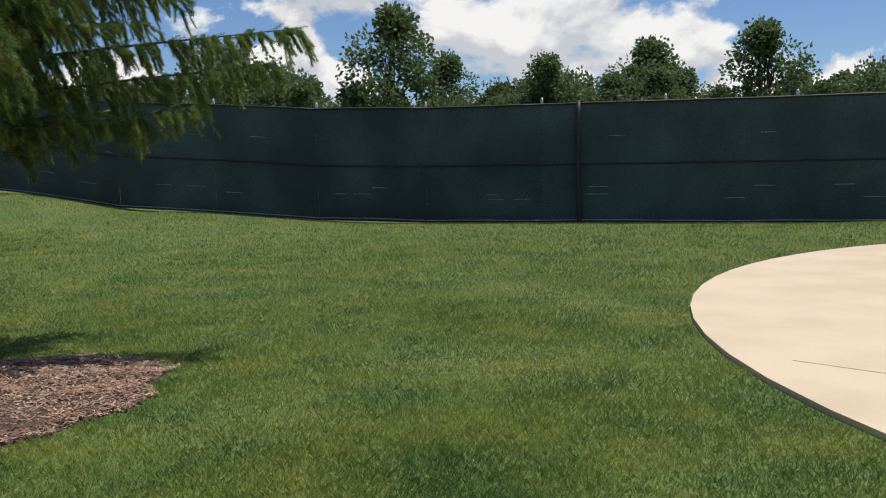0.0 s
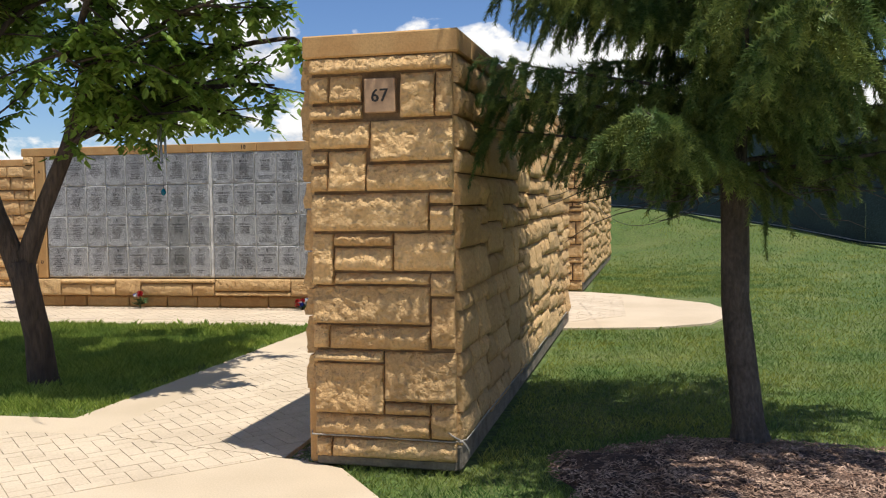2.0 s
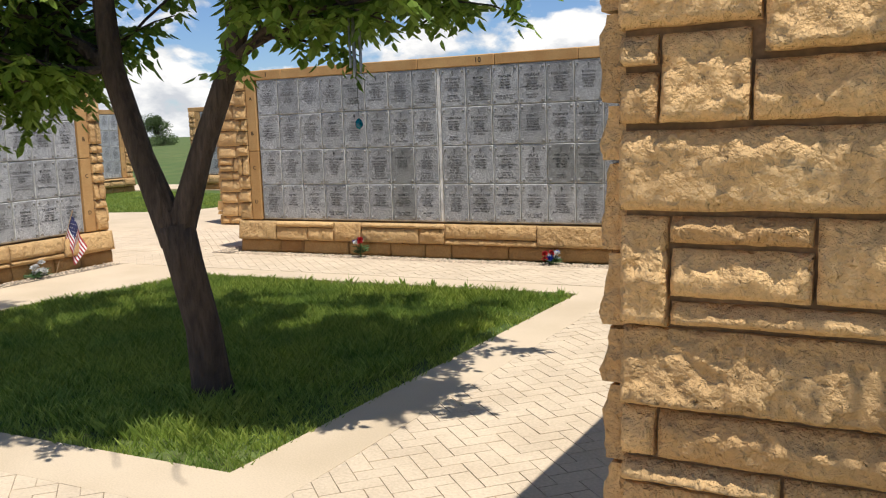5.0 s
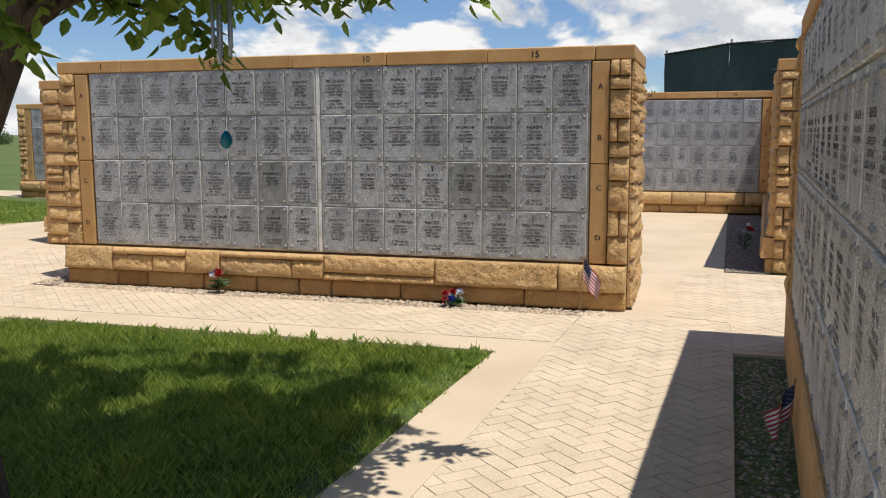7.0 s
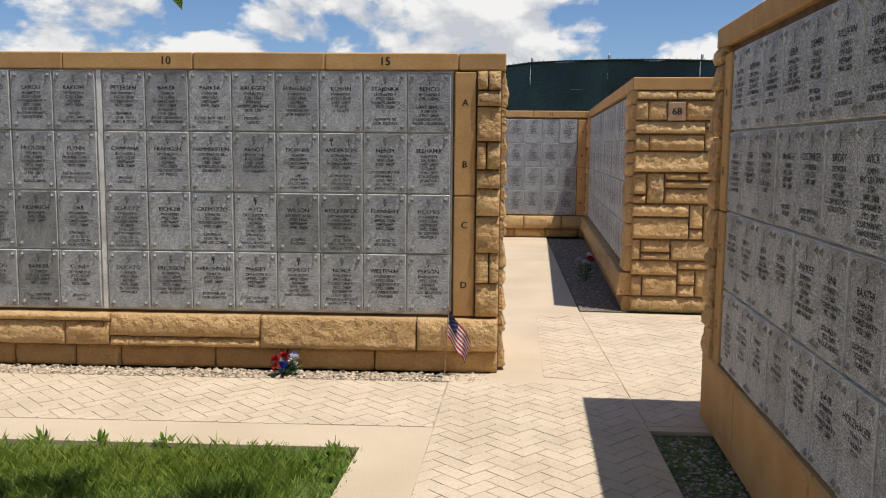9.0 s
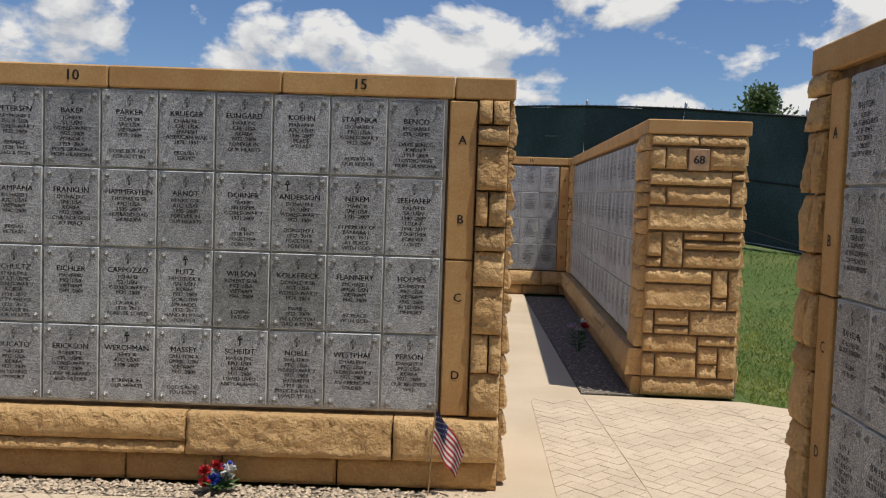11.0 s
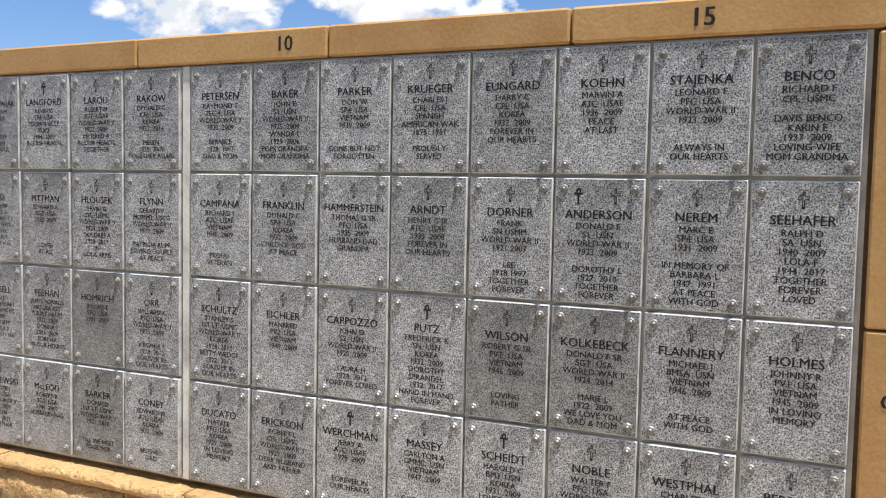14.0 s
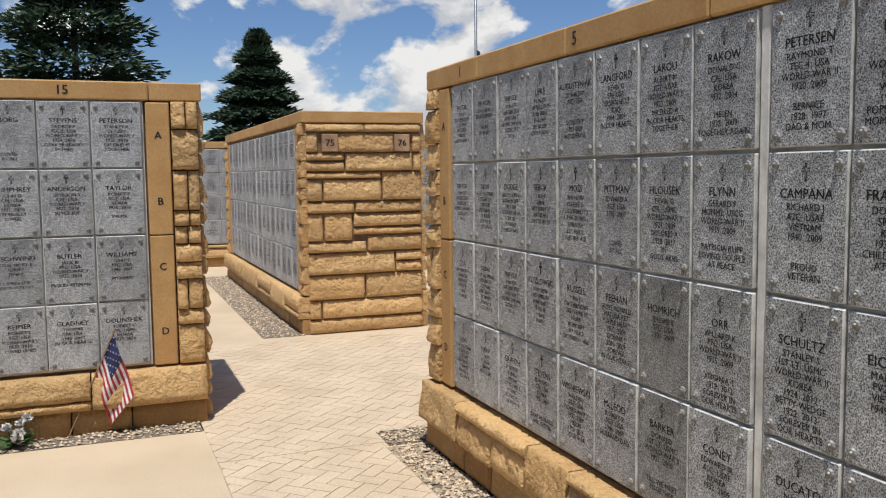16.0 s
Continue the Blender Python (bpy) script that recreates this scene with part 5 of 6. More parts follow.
def bed_tree():
    rng = random.Random(21)
    base = Vector((-4.50, 6.72, -0.03))
    tree = empty("tree", Matrix.Translation(base), "forked shade tree with dark bark in the grass bed", "tree")
    right = Vector((0.93, 0.36, 0))
    fork = Vector((-0.05, -0.11, 0.96))
    limbs = [[], []]
    trunk = [(Vector((0.03, 0, 0)), 0.13), (Vector((0.025, 0, 0.10)), 0.108), (Vector((0.01, -0.03, 0.4)), 0.094), (Vector((-0.03, -0.08, 0.75)), 0.09), (fork, 0.098)]
    add(limbs, tube(trunk, 12))
    tips = []
    mains = [
        [(fork - Vector((0, 0, 0.1)), 0.085), (fork + right * -0.15 + Vector((0, 0, 0.35)), 0.066), (fork + right * -0.31 + Vector((0, 0.05, 0.8)), 0.06), (fork + right * -0.37 + Vector((0, 0.1, 1.2)), 0.052), (fork + right * -0.5 + Vector((0, 0.1, 1.9)), 0.04), (fork + right * -0.4 + Vector((0, 0.2, 2.9)), 0.015)],
        [(fork - Vector((0, 0, 0.1)), 0.08), (fork + right * 0.16 + Vector((0, 0, 0.35)), 0.06), (fork + right * 0.35 + Vector((0, 0, 0.8)), 0.055), (fork + right * 0.54 + Vector((0, -0.05, 1.3)), 0.048), (fork + right * 0.75 + Vector((0, -0.1, 2.0)), 0.035), (fork + right * 1.0 + Vector((0, 0, 2.8)), 0.012)],
    ]
    for path in mains:
        add(limbs, tube(path, 9))
    starts = [(mains[0][2][0], right * -0.95 + Vector((0, 0.1, 0.62)), 0.04), (mains[0][3][0], right * -0.7 + Vector((0.2, 0.9, 0.9)), 0.03), (mains[0][3][0], right * 0.5 + Vector((0, 0.6, 0.9)), 0.028),
              (mains[1][3][0], right * 1.5 + Vector((0, -0.2, 0.28)), 0.034), (mains[1][3][0], right * 0.6 + Vector((0.3, -1.2, 0.55)), 0.03), (mains[0][4][0], right * -1.2 + Vector((0, -0.8, 0.6)), 0.03),
              (mains[1][4][0], right * 0.9 + Vector((0, 0.9, 0.7)), 0.026), (mains[0][4][0], Vector((-0.4, 1.5, 0.4)), 0.026), (mains[1][4][0], right * 1.3 + Vector((0.2, -0.5, 0.5)), 0.026), (mains[0][3][0], right * -1.4 + Vector((-0.3, -0.9, 0.35)), 0.028),
              (mains[0][4][0], right * -1.5 + Vector((0.0, 0.4, 0.5)), 0.026), (mains[1][2][0], right * 0.3 + Vector((0.2, 1.2, 0.75)), 0.028), (mains[1][3][0], right * 0.75 + Vector((0.1, -0.2, -0.10)), 0.022), (mains[1][3][0], right * 1.2 + Vector((0, 0.3, 0.0)), 0.022), (mains[0][2][0], right * -0.8 + Vector((0, -0.3, 0.12)), 0.022), (mains[1][2][0], Vector((0.72, -0.05, 0.22)), 0.02), (mains[1][2][0], Vector((0.9, 0.25, 0.3)), 0.02), (mains[0][2][0], right * -0.6 + Vector((0.1, 0.8, 0.2)), 0.022), (mains[1][3][0], right * 0.2 + Vector((0.1, -0.9, 0.05)), 0.02), (mains[0][3][0], right * 0.1 + Vector((0.1, -1.0, 0.1)), 0.02), (mains[1][3][0], right * 0.9 + Vector((0.4, -0.9, 0.35)), 0.022)]
    starts += [(mains[0][2][0], right * -0.95 + Vector((0, 0.15, -0.10)), 0.018), (mains[0][2][0], right * -0.7 + Vector((0.1, -0.35, -0.05)), 0.018), (mains[0][3][0], right * -1.15 + Vector((0, 0.3, -0.25)), 0.02), (mains[0][3][0], right * -0.6 + Vector((-0.1, 0.5, -0.3)), 0.018)]
    low_leaf = lambda q: 9.0 if (q.x > 0.95 and q.y < -0.85) or q.x > 2.2 or q.y < -1.5 else 1.8 if q.x > 0.6 else (1.3 if q.dot(right) < -0.45 else 1.62)
    seconds = []
    for p, d, r in starts:
        q = p + d
        path = bend(p, q, r, r * 0.45, rng)
        add(limbs, tube(path, 6))
        seconds.append(path)
    for path in mains:
        seconds.append(path[3:])
    twigs = []
    for path in seconds:
        for _ in range(11):
            k = rng.uniform(0.25, 1.0) * (len(path) - 1)
            i = min(len(path) - 2, int(k))
            p = path[i][0].lerp(path[i + 1][0], k - i)
            d = rand_dir(rng, -0.5, 0.6)
            out = Vector((p.x, p.y, 0))
            if out.length > 0.1:
                d = (d + out.normalized() * 0.7).normalized()
            q = p + d * rng.uniform(0.35, 0.85)
            tw = bend(p, q, 0.011, 0.004, rng, 0.08, 4)
            if q.z < low_leaf(q):
                continue
            add(limbs, tube(tw, 4))
            twigs.append(tw)
    # the upper crown, mostly above the view: boughs added to shade the bed
    rng2 = random.Random(77)
    for k in range(24):
        a = radians(150 + 190 * k / 24 + rng2.uniform(-8, 8))
        p = mains[k % 2][4][0]
        path = bend(p, p + Vector((math.cos(a), math.sin(a), 0)) * rng2.uniform(1.0, 2.6 if k < 12 else 1.7) + Vector((0, 0, rng2.uniform(0.7, 1.5))), 0.028, 0.012, rng2)
        add(limbs, tube(path, 6))
        for _ in range(11):
            i = rng2.randint(1, len(path) - 1)
            q = path[i][0]
            tw = bend(q, q + rand_dir(rng2, -0.1, 0.6) * rng2.uniform(0.35, 0.8), 0.011, 0.004, rng2, 0.08, 4)
            add(limbs, tube(tw, 4))
            twigs.append(tw)
    # further unseen boughs, added to shade the north-east of the bed
    for k in range(18):
        a = radians(-25 + 175 * k / 18 + rng2.uniform(-8, 8))
        p = mains[k % 2][4][0] + Vector((0, 0, 0.1))
        path = bend(p, p + Vector((math.cos(a), math.sin(a), 0)) * rng2.uniform(0.9, 2.15) + Vector((0, 0, rng2.uniform(0.3, 1.1))), 0.026, 0.01, rng2)
        add(limbs, tube(path, 6))
        for _ in range(10):
            q = path[rng2.randint(1, len(path) - 1)][0]
            tw = bend(q, q + rand_dir(rng2, 0.0, 0.6) * rng2.uniform(0.3, 0.7), 0.011, 0.004, rng2, 0.08, 4)
            add(limbs, tube(tw, 4))
            twigs.append(tw)
    part("trunk", mesh_of("trunk", *limbs, BARK, True), tree, "dark grooved bark")
    v, f = [], []
    for tw in twigs:
        for _ in range(13):
            k = rng.uniform(0.15, 1.0) * (len(tw) - 1)
            i = min(len(tw) - 2, int(k))
            p = tw[i][0].lerp(tw[i + 1][0], k - i)
            d = rand_dir(rng, -0.85, 0.3)
            if p.z + 0.25 * d.z < low_leaf(p):
                continue
            compound_leaf(v, f, p, d, rng, rng.choice((3, 3, 4)), rng.uniform(0.062, 0.088))
    part("crown", mesh_of("crown", v, f, LEAF), tree, "loose green leaves with gaps")

def spruce():
    rng = random.Random(33)
    base = Vector((0.30, 5.76, 0.03))
    tree = empty("spruce_tree", Matrix.Translation(base), "young spruce with drooping branches standing in bark mulch", "tree")
    trunk = [(Vector((0.03, 0, 0.0)), 0.11), (Vector((0.02, 0, 0.10)), 0.086), (Vector((-0.025, 0, 0.5)), 0.077), (Vector((-0.05, 0.01, 0.75)), 0.072), (Vector((-0.05, 0, 1.0)), 0.074), (Vector((-0.06, 0, 1.5)), 0.068), (Vector((-0.03, 0, 2.6)), 0.05), (Vector((0, 0, 5.2)), 0.03), (Vector((0, 0, 7.6)), 0.006)]
    part("trunk", mesh_of("trunk", *tube(trunk, 12), SPRUCE_BARK, True), tree, "scaly grey-brown bark")
    wood, v, f = ([], []), [], []
    def tuft(p, d, l, w):
        """A piece of twig: fine needles low in the crown where it is seen close, broad slivers above, out of view, made
        dense to shade the wall.
        """
        u = d.cross(Vector((0.3, 0.2, 0.93)))
        u = u.normalized() if u.length > 0.05 else Vector((1, 0, 0))
        k2 = d.cross(u)
        if p.z < 3.0:
            for i in range(22):
                a = i * 2.4 + p.x * 50
                s = u * math.cos(a) + k2 * math.sin(a)
                b = p + d * l * (i / 22)
                t = b + (s * 0.85 + d * 0.55) * 0.029
                e = d.cross(s) * 0.0042
                o = len(v)
                v.extend((tuple(b - e), tuple(b + e), tuple(t)))
                f.append((o, o + 1, o + 2))
            return
        for a in (0.2, 1.77, 3.34, 4.9):
            s = u * math.cos(a) + k2 * math.sin(a)
            o = len(v)
            mid = p + d * l * 0.4
            v.extend((tuple(p), tuple(mid + s * w + d * l * 0.1), tuple(p + d * l), tuple(mid - s * w * 0.15)))
            f.extend(((o, o + 1, o + 2), (o, o + 2, o + 3)))
    z, turn = 1.45, 3.3
    while z < 7.2:
        n = 5 if z < 2.2 else 7
        reach = 2.05 if z < 1.95 else 1.72 * (1 - (z - 1.95) / 5.8) ** 0.85
        for k in range(n):
            a = turn + 2 * math.pi * k / n + rng.uniform(-0.25, 0.25)
            r = reach * rng.choice((0.74, 0.88, 0.98, 1.0, 1.06))
            out = Vector((math.cos(a), math.sin(a), 0))
            if z < 2.7 and out.x < -0.2:
                r *= 0.75
            start = Vector((-0.04, 0, z + rng.uniform(-0.08, 0.08)))
            pts = []
            for j in range(9):
                t = j / 8
                sag = 0.06 * math.sin(math.pi * t * 0.9) * r - 0.10 * r * t + 0.20 * r * t * t
                pts.append((start + out * r * t + Vector((0, 0, sag)) + Vector((rng.uniform(-1, 1), rng.uniform(-1, 1), 0)) * 0.015, 0.011 * (1 - t) + 0.0025))
            add(wood, tube(pts, 5))
            steps = max(5, int(r * 15))
            side = Vector((-out.y, out.x, 0))
            for j in range(steps):
                t = 0.08 + 0.92 * ((j + rng.random() * 0.6) / steps) ** 1.25
                kk = min(7, int(t * 8))
                p = pts[kk][0].lerp(pts[kk + 1][0], t * 8 - kk)
                low = z < 1.7 and t < 0.42
                for s in (-1, 1):
                    if low and rng.random() < 0.3:
                        continue
                    l2 = rng.choice((0.12, 0.2, 0.3, 0.42)) * rng.uniform(0.8, 1.15) * (1.1 - 0.45 * t) * min(1.0, r) * (0.85 if z < 2.4 else 1.0)
                    d = (out * rng.uniform(0.3, 0.8) + side * s + Vector((0, 0, rng.uniform(-0.35, 0.1)))).normalized()
                    q = p.copy()
                    m = max(5, int(l2 / 0.030))
                    for i in range(m):
                        q = q + d * l2 / m
                        d = (d + Vector((0, 0, -0.12))).normalized()
                        tuft(q, (d + rand_dir(rng) * 0.3).normalized(), rng.uniform(0.045, 0.062), 0.016)
                        if rng.random() < 0.66:
                            hd = (Vector((0, 0, -1)) + d * 0.45 + out * 0.25 + rand_dir(rng) * 0.25).normalized()
                            hl = rng.uniform(0.05, 0.21)
                            h = q.copy()
                            for _ in range(max(1, int(hl / 0.045))):
                                tuft(h, (hd + rand_dir(rng) * 0.15).normalized(), 0.05, 0.016)
                                h = h + hd * 0.045
                tuft(p, (out + Vector((0, 0, 0.2)) + rand_dir(rng) * 0.4).normalized(), 0.09, 0.012)
        z += 0.21 if z < 2.5 else (0.26 if z < 3.6 else 0.36)
        turn += 0.13 if z < 2.5 else 0.9
    # bare dead twigs under the crown
    for _ in range(56):
        a = rng.uniform(0, 6.283)
        p = Vector((-0.05, 0, rng.uniform(1.25, 1.5))) + Vector((math.cos(a), math.sin(a), 0)) * rng.uniform(0.05, 0.5)
        q = p + Vector((math.cos(a), math.sin(a), 0)) * rng.uniform(0.2, 0.8) + Vector((0, 0, rng.uniform(-0.25, 0.12)))
        add(wood, tube(bend(p, q, 0.004, 0.0012, rng, 0.1, 5), 4))
    part("bough", mesh_of("bough", *wood, SPRUCE_BARK, True), tree, "thin bare brown branches")["kind"] = "stuff"
    part("needles", mesh_of("needles", v, f, NEEDLE), tree, "hanging yellow-green needle sprays")

def conifer(name, at, height, radius, seed, label):
    """A dense far spruce: tiers of drooping boughs made of needle slivers."""
    rng = random.Random(seed)
    tree = empty(name, Matrix.Translation(at), label, "tree")
    part("trunk", mesh_of("trunk", *tube([(Vector((0, 0, 0)), 0.16), (Vector((0, 0, height * 0.5)), 0.09), (Vector((0, 0, height)), 0.01)], 7), SPRUCE_BARK, True), tree)
    v, f = [], []
    for _ in range(15000):
        t = rng.random() ** 0.75
        z = height * (0.06 + 0.94 * t)
        r = radius * (1 - t) ** 0.8 * (0.78 + 0.22 * math.sin(t * 60 + rng.uniform(-0.4, 0.4)))
        a = rng.uniform(0, 6.283)
        lump = 1 + 0.16 * noise.noise(Vector((math.cos(a) * 2, math.sin(a) * 2, z * 1.3 + seed)))
        rr = r * lump * rng.uniform(0.45, 1.05)
        out = Vector((math.cos(a), math.sin(a), 0))
        p = out * rr + Vector((0, 0, z - rr * 0.15))
        d = (out + Vector((0, 0, rng.uniform(-0.5, 0.35)))).normalized()
        s = d.cross(Vector((0, 0, 1))).normalized()
        l = rng.uniform(0.2, 0.36)
        for k in (-1, 1):
            leaflet(v, f, p, (d + s * 0.35 * k).normalized(), (s + Vector((0, 0, 0.5 * k))).normalized(), l, 0.046)
    part("needles", mesh_of("needles", v, f, DARK_NEEDLE), tree, "dense dark blue-green needles")
    return tree

def broadleaf(seed, height, radius):
    """A far broadleaf tree, made once and copied."""
    rng = random.Random(seed)
    tree = empty("far_tree", pose(0, -300, -50), "leafy green tree in the wood behind the fence", "tree", group="trees behind the fence")
    wood = ([], [])
    top = Vector((0, 0, height * 0.85))
    add(wood, tube(bend(Vector((0, 0, -0.5)), top, 0.2, 0.04, rng, 0.03), 6))
    v, f = [], []
    lumps = []
    for k in range(26):
        t = rng.uniform(0.22, 1.0)
        a = rng.uniform(0, 6.283)
        r = radius * math.sin(math.pi * min(0.97, 0.25 + t * 0.72)) * rng.uniform(0.3, 1.0)
        c = Vector((r * math.cos(a), r * math.sin(a), height * t))
        lumps.append((c, rng.uniform(0.45, 1.0) * radius * 0.42))
        add(wood, tube(bend(Vector((0, 0, height * t * 0.6)), c, 0.05, 0.015, rng, 0.08, 4), 4))
    for c, r in lumps:
        for _ in range(250):
            d = rand_dir(rng)
            p = c + d * r * rng.uniform(0.45, 1.15)
            ld = (d + rand_dir(rng) * 0.8).normalized()
            s = ld.cross(rand_dir(rng))
            if s.length < 0.05:
                continue
            leaflet(v, f, p, ld, s.normalized(), rng.uniform(0.16, 0.30), 0.085)
    part("trunk", mesh_of("trunk", *wood, BARK, True), tree)
    part("crown", mesh_of("crown", v, f, FAR_LEAF), tree, "uneven leafy crown")
    return tree

# ---- fence ----
FABRIC = mat("dark_green_windscreen", (0.015, 0.037, 0.041), 0.48, 0.25, 0.7, 25, 0.6, 0.03, tint=(0.040, 0.076, 0.078), rand=0.2, spec=0.35)
HEM = mat("pale_fabric_hem", (0.34, 0.37, 0.36), 0.7, 0.2, 9, 60, 0.3, 0.003)
BLACK = mat("black_cable_tie", (0.012, 0.014, 0.014), 0.6, 0.1, 20, 90, 0)

def fence():
    rng = random.Random(41)
    H = 2.44
    root = empty("chain_link_fence", Matrix.Identity(4), "chain-link fence hung with dark green windscreen fabric", "fence")
    step = 2.46 / 1.482
    n = 19
    pts = []
    for k in range(n + 1):
        x = -3.3 + k * step
        pts.append(Vector((x, fence_y(x), fence_z(x) - 0.02)))
    for k, p in enumerate(pts):
        v, f = tube([(p, 0.03), (p + Vector((0, 0, H + 0.08)), 0.03), (p + Vector((0, 0, H + 0.12)), 0.018)], 8)
        part("post", mesh_of("post", v, f, STEEL, True), root, "galvanised steel post")
        if k == n:
            break
        q = pts[k + 1]
        along = (q - p)
        nrm = Vector((-0.738, -0.675, 0))
        v, f = [], []
        nx, nz = 16, 12
        for j in range(nz + 1):
            for i in range(nx + 1):
                s, t = i / nx, j / nz
                sag = -0.035 * math.sin(math.pi * s) * t
                wv = 0.02 * noise.noise(Vector((k * 3 + s * 4, t * 3, 1))) + 0.012 * noise.noise(Vector((k * 9 + s * 3, t * 14, 5)))
                belly = 0.03 * math.sin(math.pi * t * 2) ** 2
                c = p + along * s + Vector((0, 0, H * t + sag)) + nrm * (0.05 + wv + belly * 0.4)
                v.append(tuple(c))
        for j in range(nz):
            for i in range(nx):
                a = j * (nx + 1) + i
                f.append((a, a + 1, a + nx + 2, a + nx + 1))
        scr = part("windscreen", mesh_of("windscreen", v, f, FABRIC, True), root, "dark green fabric panel")
        for z, r, m, nm in ((H - 0.02, 0.022, BLACK, "top_rail"), (H * 0.49, 0.016, BLACK, "mid_rail")):
            a = p + Vector((0, 0, z)) + nrm * 0.07
            b = q + Vector((0, 0, z)) + nrm * 0.07
            vv, ff = tube(bend(a, b, r, r, rng, 0.003, 6), 5)
            part(nm, mesh_of(nm, vv, ff, m, True), root, "black bound fabric edge")
        vv, ff = tube(bend(p + Vector((0, 0, 0.05)) + nrm * 0.09, q + Vector((0, 0, 0.05)) + nrm * 0.09, 0.012, 0.012, rng, 0.006, 8), 5)
        part("hem", mesh_of("hem", vv, ff, HEM, True), root, "pale worn bottom hem")
        # ties along the top
        vv, ff = [], []
        for i in range(14):
            c = p + along * ((i + 0.5) / 14) + Vector((0, 0, H - 0.02)) + nrm * 0.07
            add((vv, ff), tube([(c + Vector((0, 0, -0.02)), 0.008), (c + Vector((0.02, -0.02, 0.05)), 0.004)], 4))
        ob = part("ties", mesh_of("ties", vv, ff, BLACK), root)
        ob["kind"] = "stuff"
        # wind slits: pale bars put in for the brightness that shows there
        for _ in range(3):
            s, t = rng.uniform(0.1, 0.8), rng.choice((0.2, 0.24, 0.72, 0.3))
            w = rng.uniform(0.2, 0.5)
            a = p + along * s + Vector((0, 0, H * t)) + nrm * 0.105
            b = a + along.normalized() * w
            vv, ff = tube(bend(a, b, 0.006, 0.004, rng, 0.02, 5), 4)
            part("wind_slit", mesh_of("wind_slit", vv, ff, HEM, True), root, "pale bar for the brightness of a wind slit")
    sx = 12.15
    p = Vector((sx, fence_y(sx), fence_z(sx))) + Vector((-0.738, -0.675, 0)) * 0.12
    path = bend(p, p + Vector((0, 0, H)), 0.05, 0.05, rng, 0.012, 8)
    part("seam", mesh_of("seam", *tube(path, 6), BLACK, True), root, "black laced fabric seam")

fence()

# ---- small things ----
RED = mat("flag_red", (0.42, 0.03, 0.04), 0.75, 0.1, 20, 200, 0.1, 0.001)
WHITE = mat("flag_white", (0.75, 0.74, 0.72), 0.75, 0.06, 20, 200, 0.1, 0.001)
NAVY = mat("flag_blue", (0.02, 0.025, 0.10), 0.75, 0.1, 20, 200, 0.1, 0.001)
WOOD = mat("flag_stick_wood", (0.40, 0.27, 0.14), 0.7, 0.15, 20, 120, 0.2, 0.001)
LILAC = mat("lilac_petal", (0.50, 0.40, 0.60), 0.7, 0.1, 30, 200, 0)
BLUE_PETAL = mat("blue_petal", (0.03, 0.07, 0.42), 0.7, 0.1, 30, 200, 0)
RED_PETAL = mat("red_petal", (0.55, 0.02, 0.025), 0.7, 0.1, 30, 200, 0)
GREEN_STEM = mat("green_stem", (0.06, 0.13, 0.03), 0.7, 0.2, 30, 200, 0)
TEAL = mat("teal_glass_drop", (0.0, 0.16, 0.24), 0.25, 0.05, 20, 100, 0)

def small_flag(at, lean, turn, label, size=0.3, seed=1):
    """A hand flag on a stick; its cloth hangs in folds."""
    rng = random.Random(seed)
    root = empty("small_flag", pose(*at, lean[0], lean[1], 0) @ pose(0, 0, 0, 0, 0, turn), label, "flag", group="small flags at the walls")
    part("stick", mesh_of("stick", *tube([(Vector((0, 0, -0.03)), 0.004), (Vector((0, 0, size * 1.5)), 0.0035), (Vector((0, 0, size * 1.56)), 0.007), (Vector((0, 0, size * 1.6)), 0.002)], 6), WOOD, True), root, "thin wooden stick")
    me = bpy.data.meshes.new("cloth")
    verts, faces, mats = [], [], []
    nx, nz = 14, 13
    L, Hh = size * 0.92, size * 0.60
    for j in range(nz + 1):
        for i in range(nx + 1):
            s, t = i / nx, j / nz
            x = s * L * 0.62
            drop = -s * L * 0.72
            y = 0.022 * math.sin(s * 9 + t * 2.2) * (0.3 + s)
            verts.append((0.004 + x * (0.75 + 0.25 * t), y, size * 1.5 - Hh + t * Hh + drop * (0.85 + 0.15 * t)))
    for j in range(nz):
        for i in range(nx):
            a = j * (nx + 1) + i
            faces.append((a, a + 1, a + nx + 2, a + nx + 1))
            mats.append(2 if (j >= 6 and i < 6) else (0 if j % 2 == 0 else 1))
    me.from_pydata(verts, [], faces)
    for m in (RED, WHITE, NAVY):
        me.materials.append(m)
    me.polygons.foreach_set("material_index", mats)
    me.polygons.foreach_set("use_smooth", [True] * len(mats))
    cloth = part("cloth", me, root, "striped red and white cloth with a blue corner")
    sv, sf = [], []
    for j in range(6, 13):
        for i in range(6):
            if (i + j) % 2:
                continue
            a = Vector(verts[j * (nx + 1) + i]); b = Vector(verts[j * (nx + 1) + i + 1]); c = Vector(verts[(j + 1) * (nx + 1) + i])
            m = a + (b - a) * 0.5 + (c - a) * 0.5
            for dy in (-0.0015, 0.0015):
                o = len(sv)
                sv += [tuple(m + (b - a) * u + (c - a) * w + Vector((0, dy, 0))) for u, w in ((-0.22, 0), (0, -0.22), (0.22, 0), (0, 0.22))]
                sf.append((o, o + 1, o + 2, o + 3))
    part("stars", mesh_of("stars", sv, sf, WHITE), cloth, "small white stars")["kind"] = "stuff"
    return root

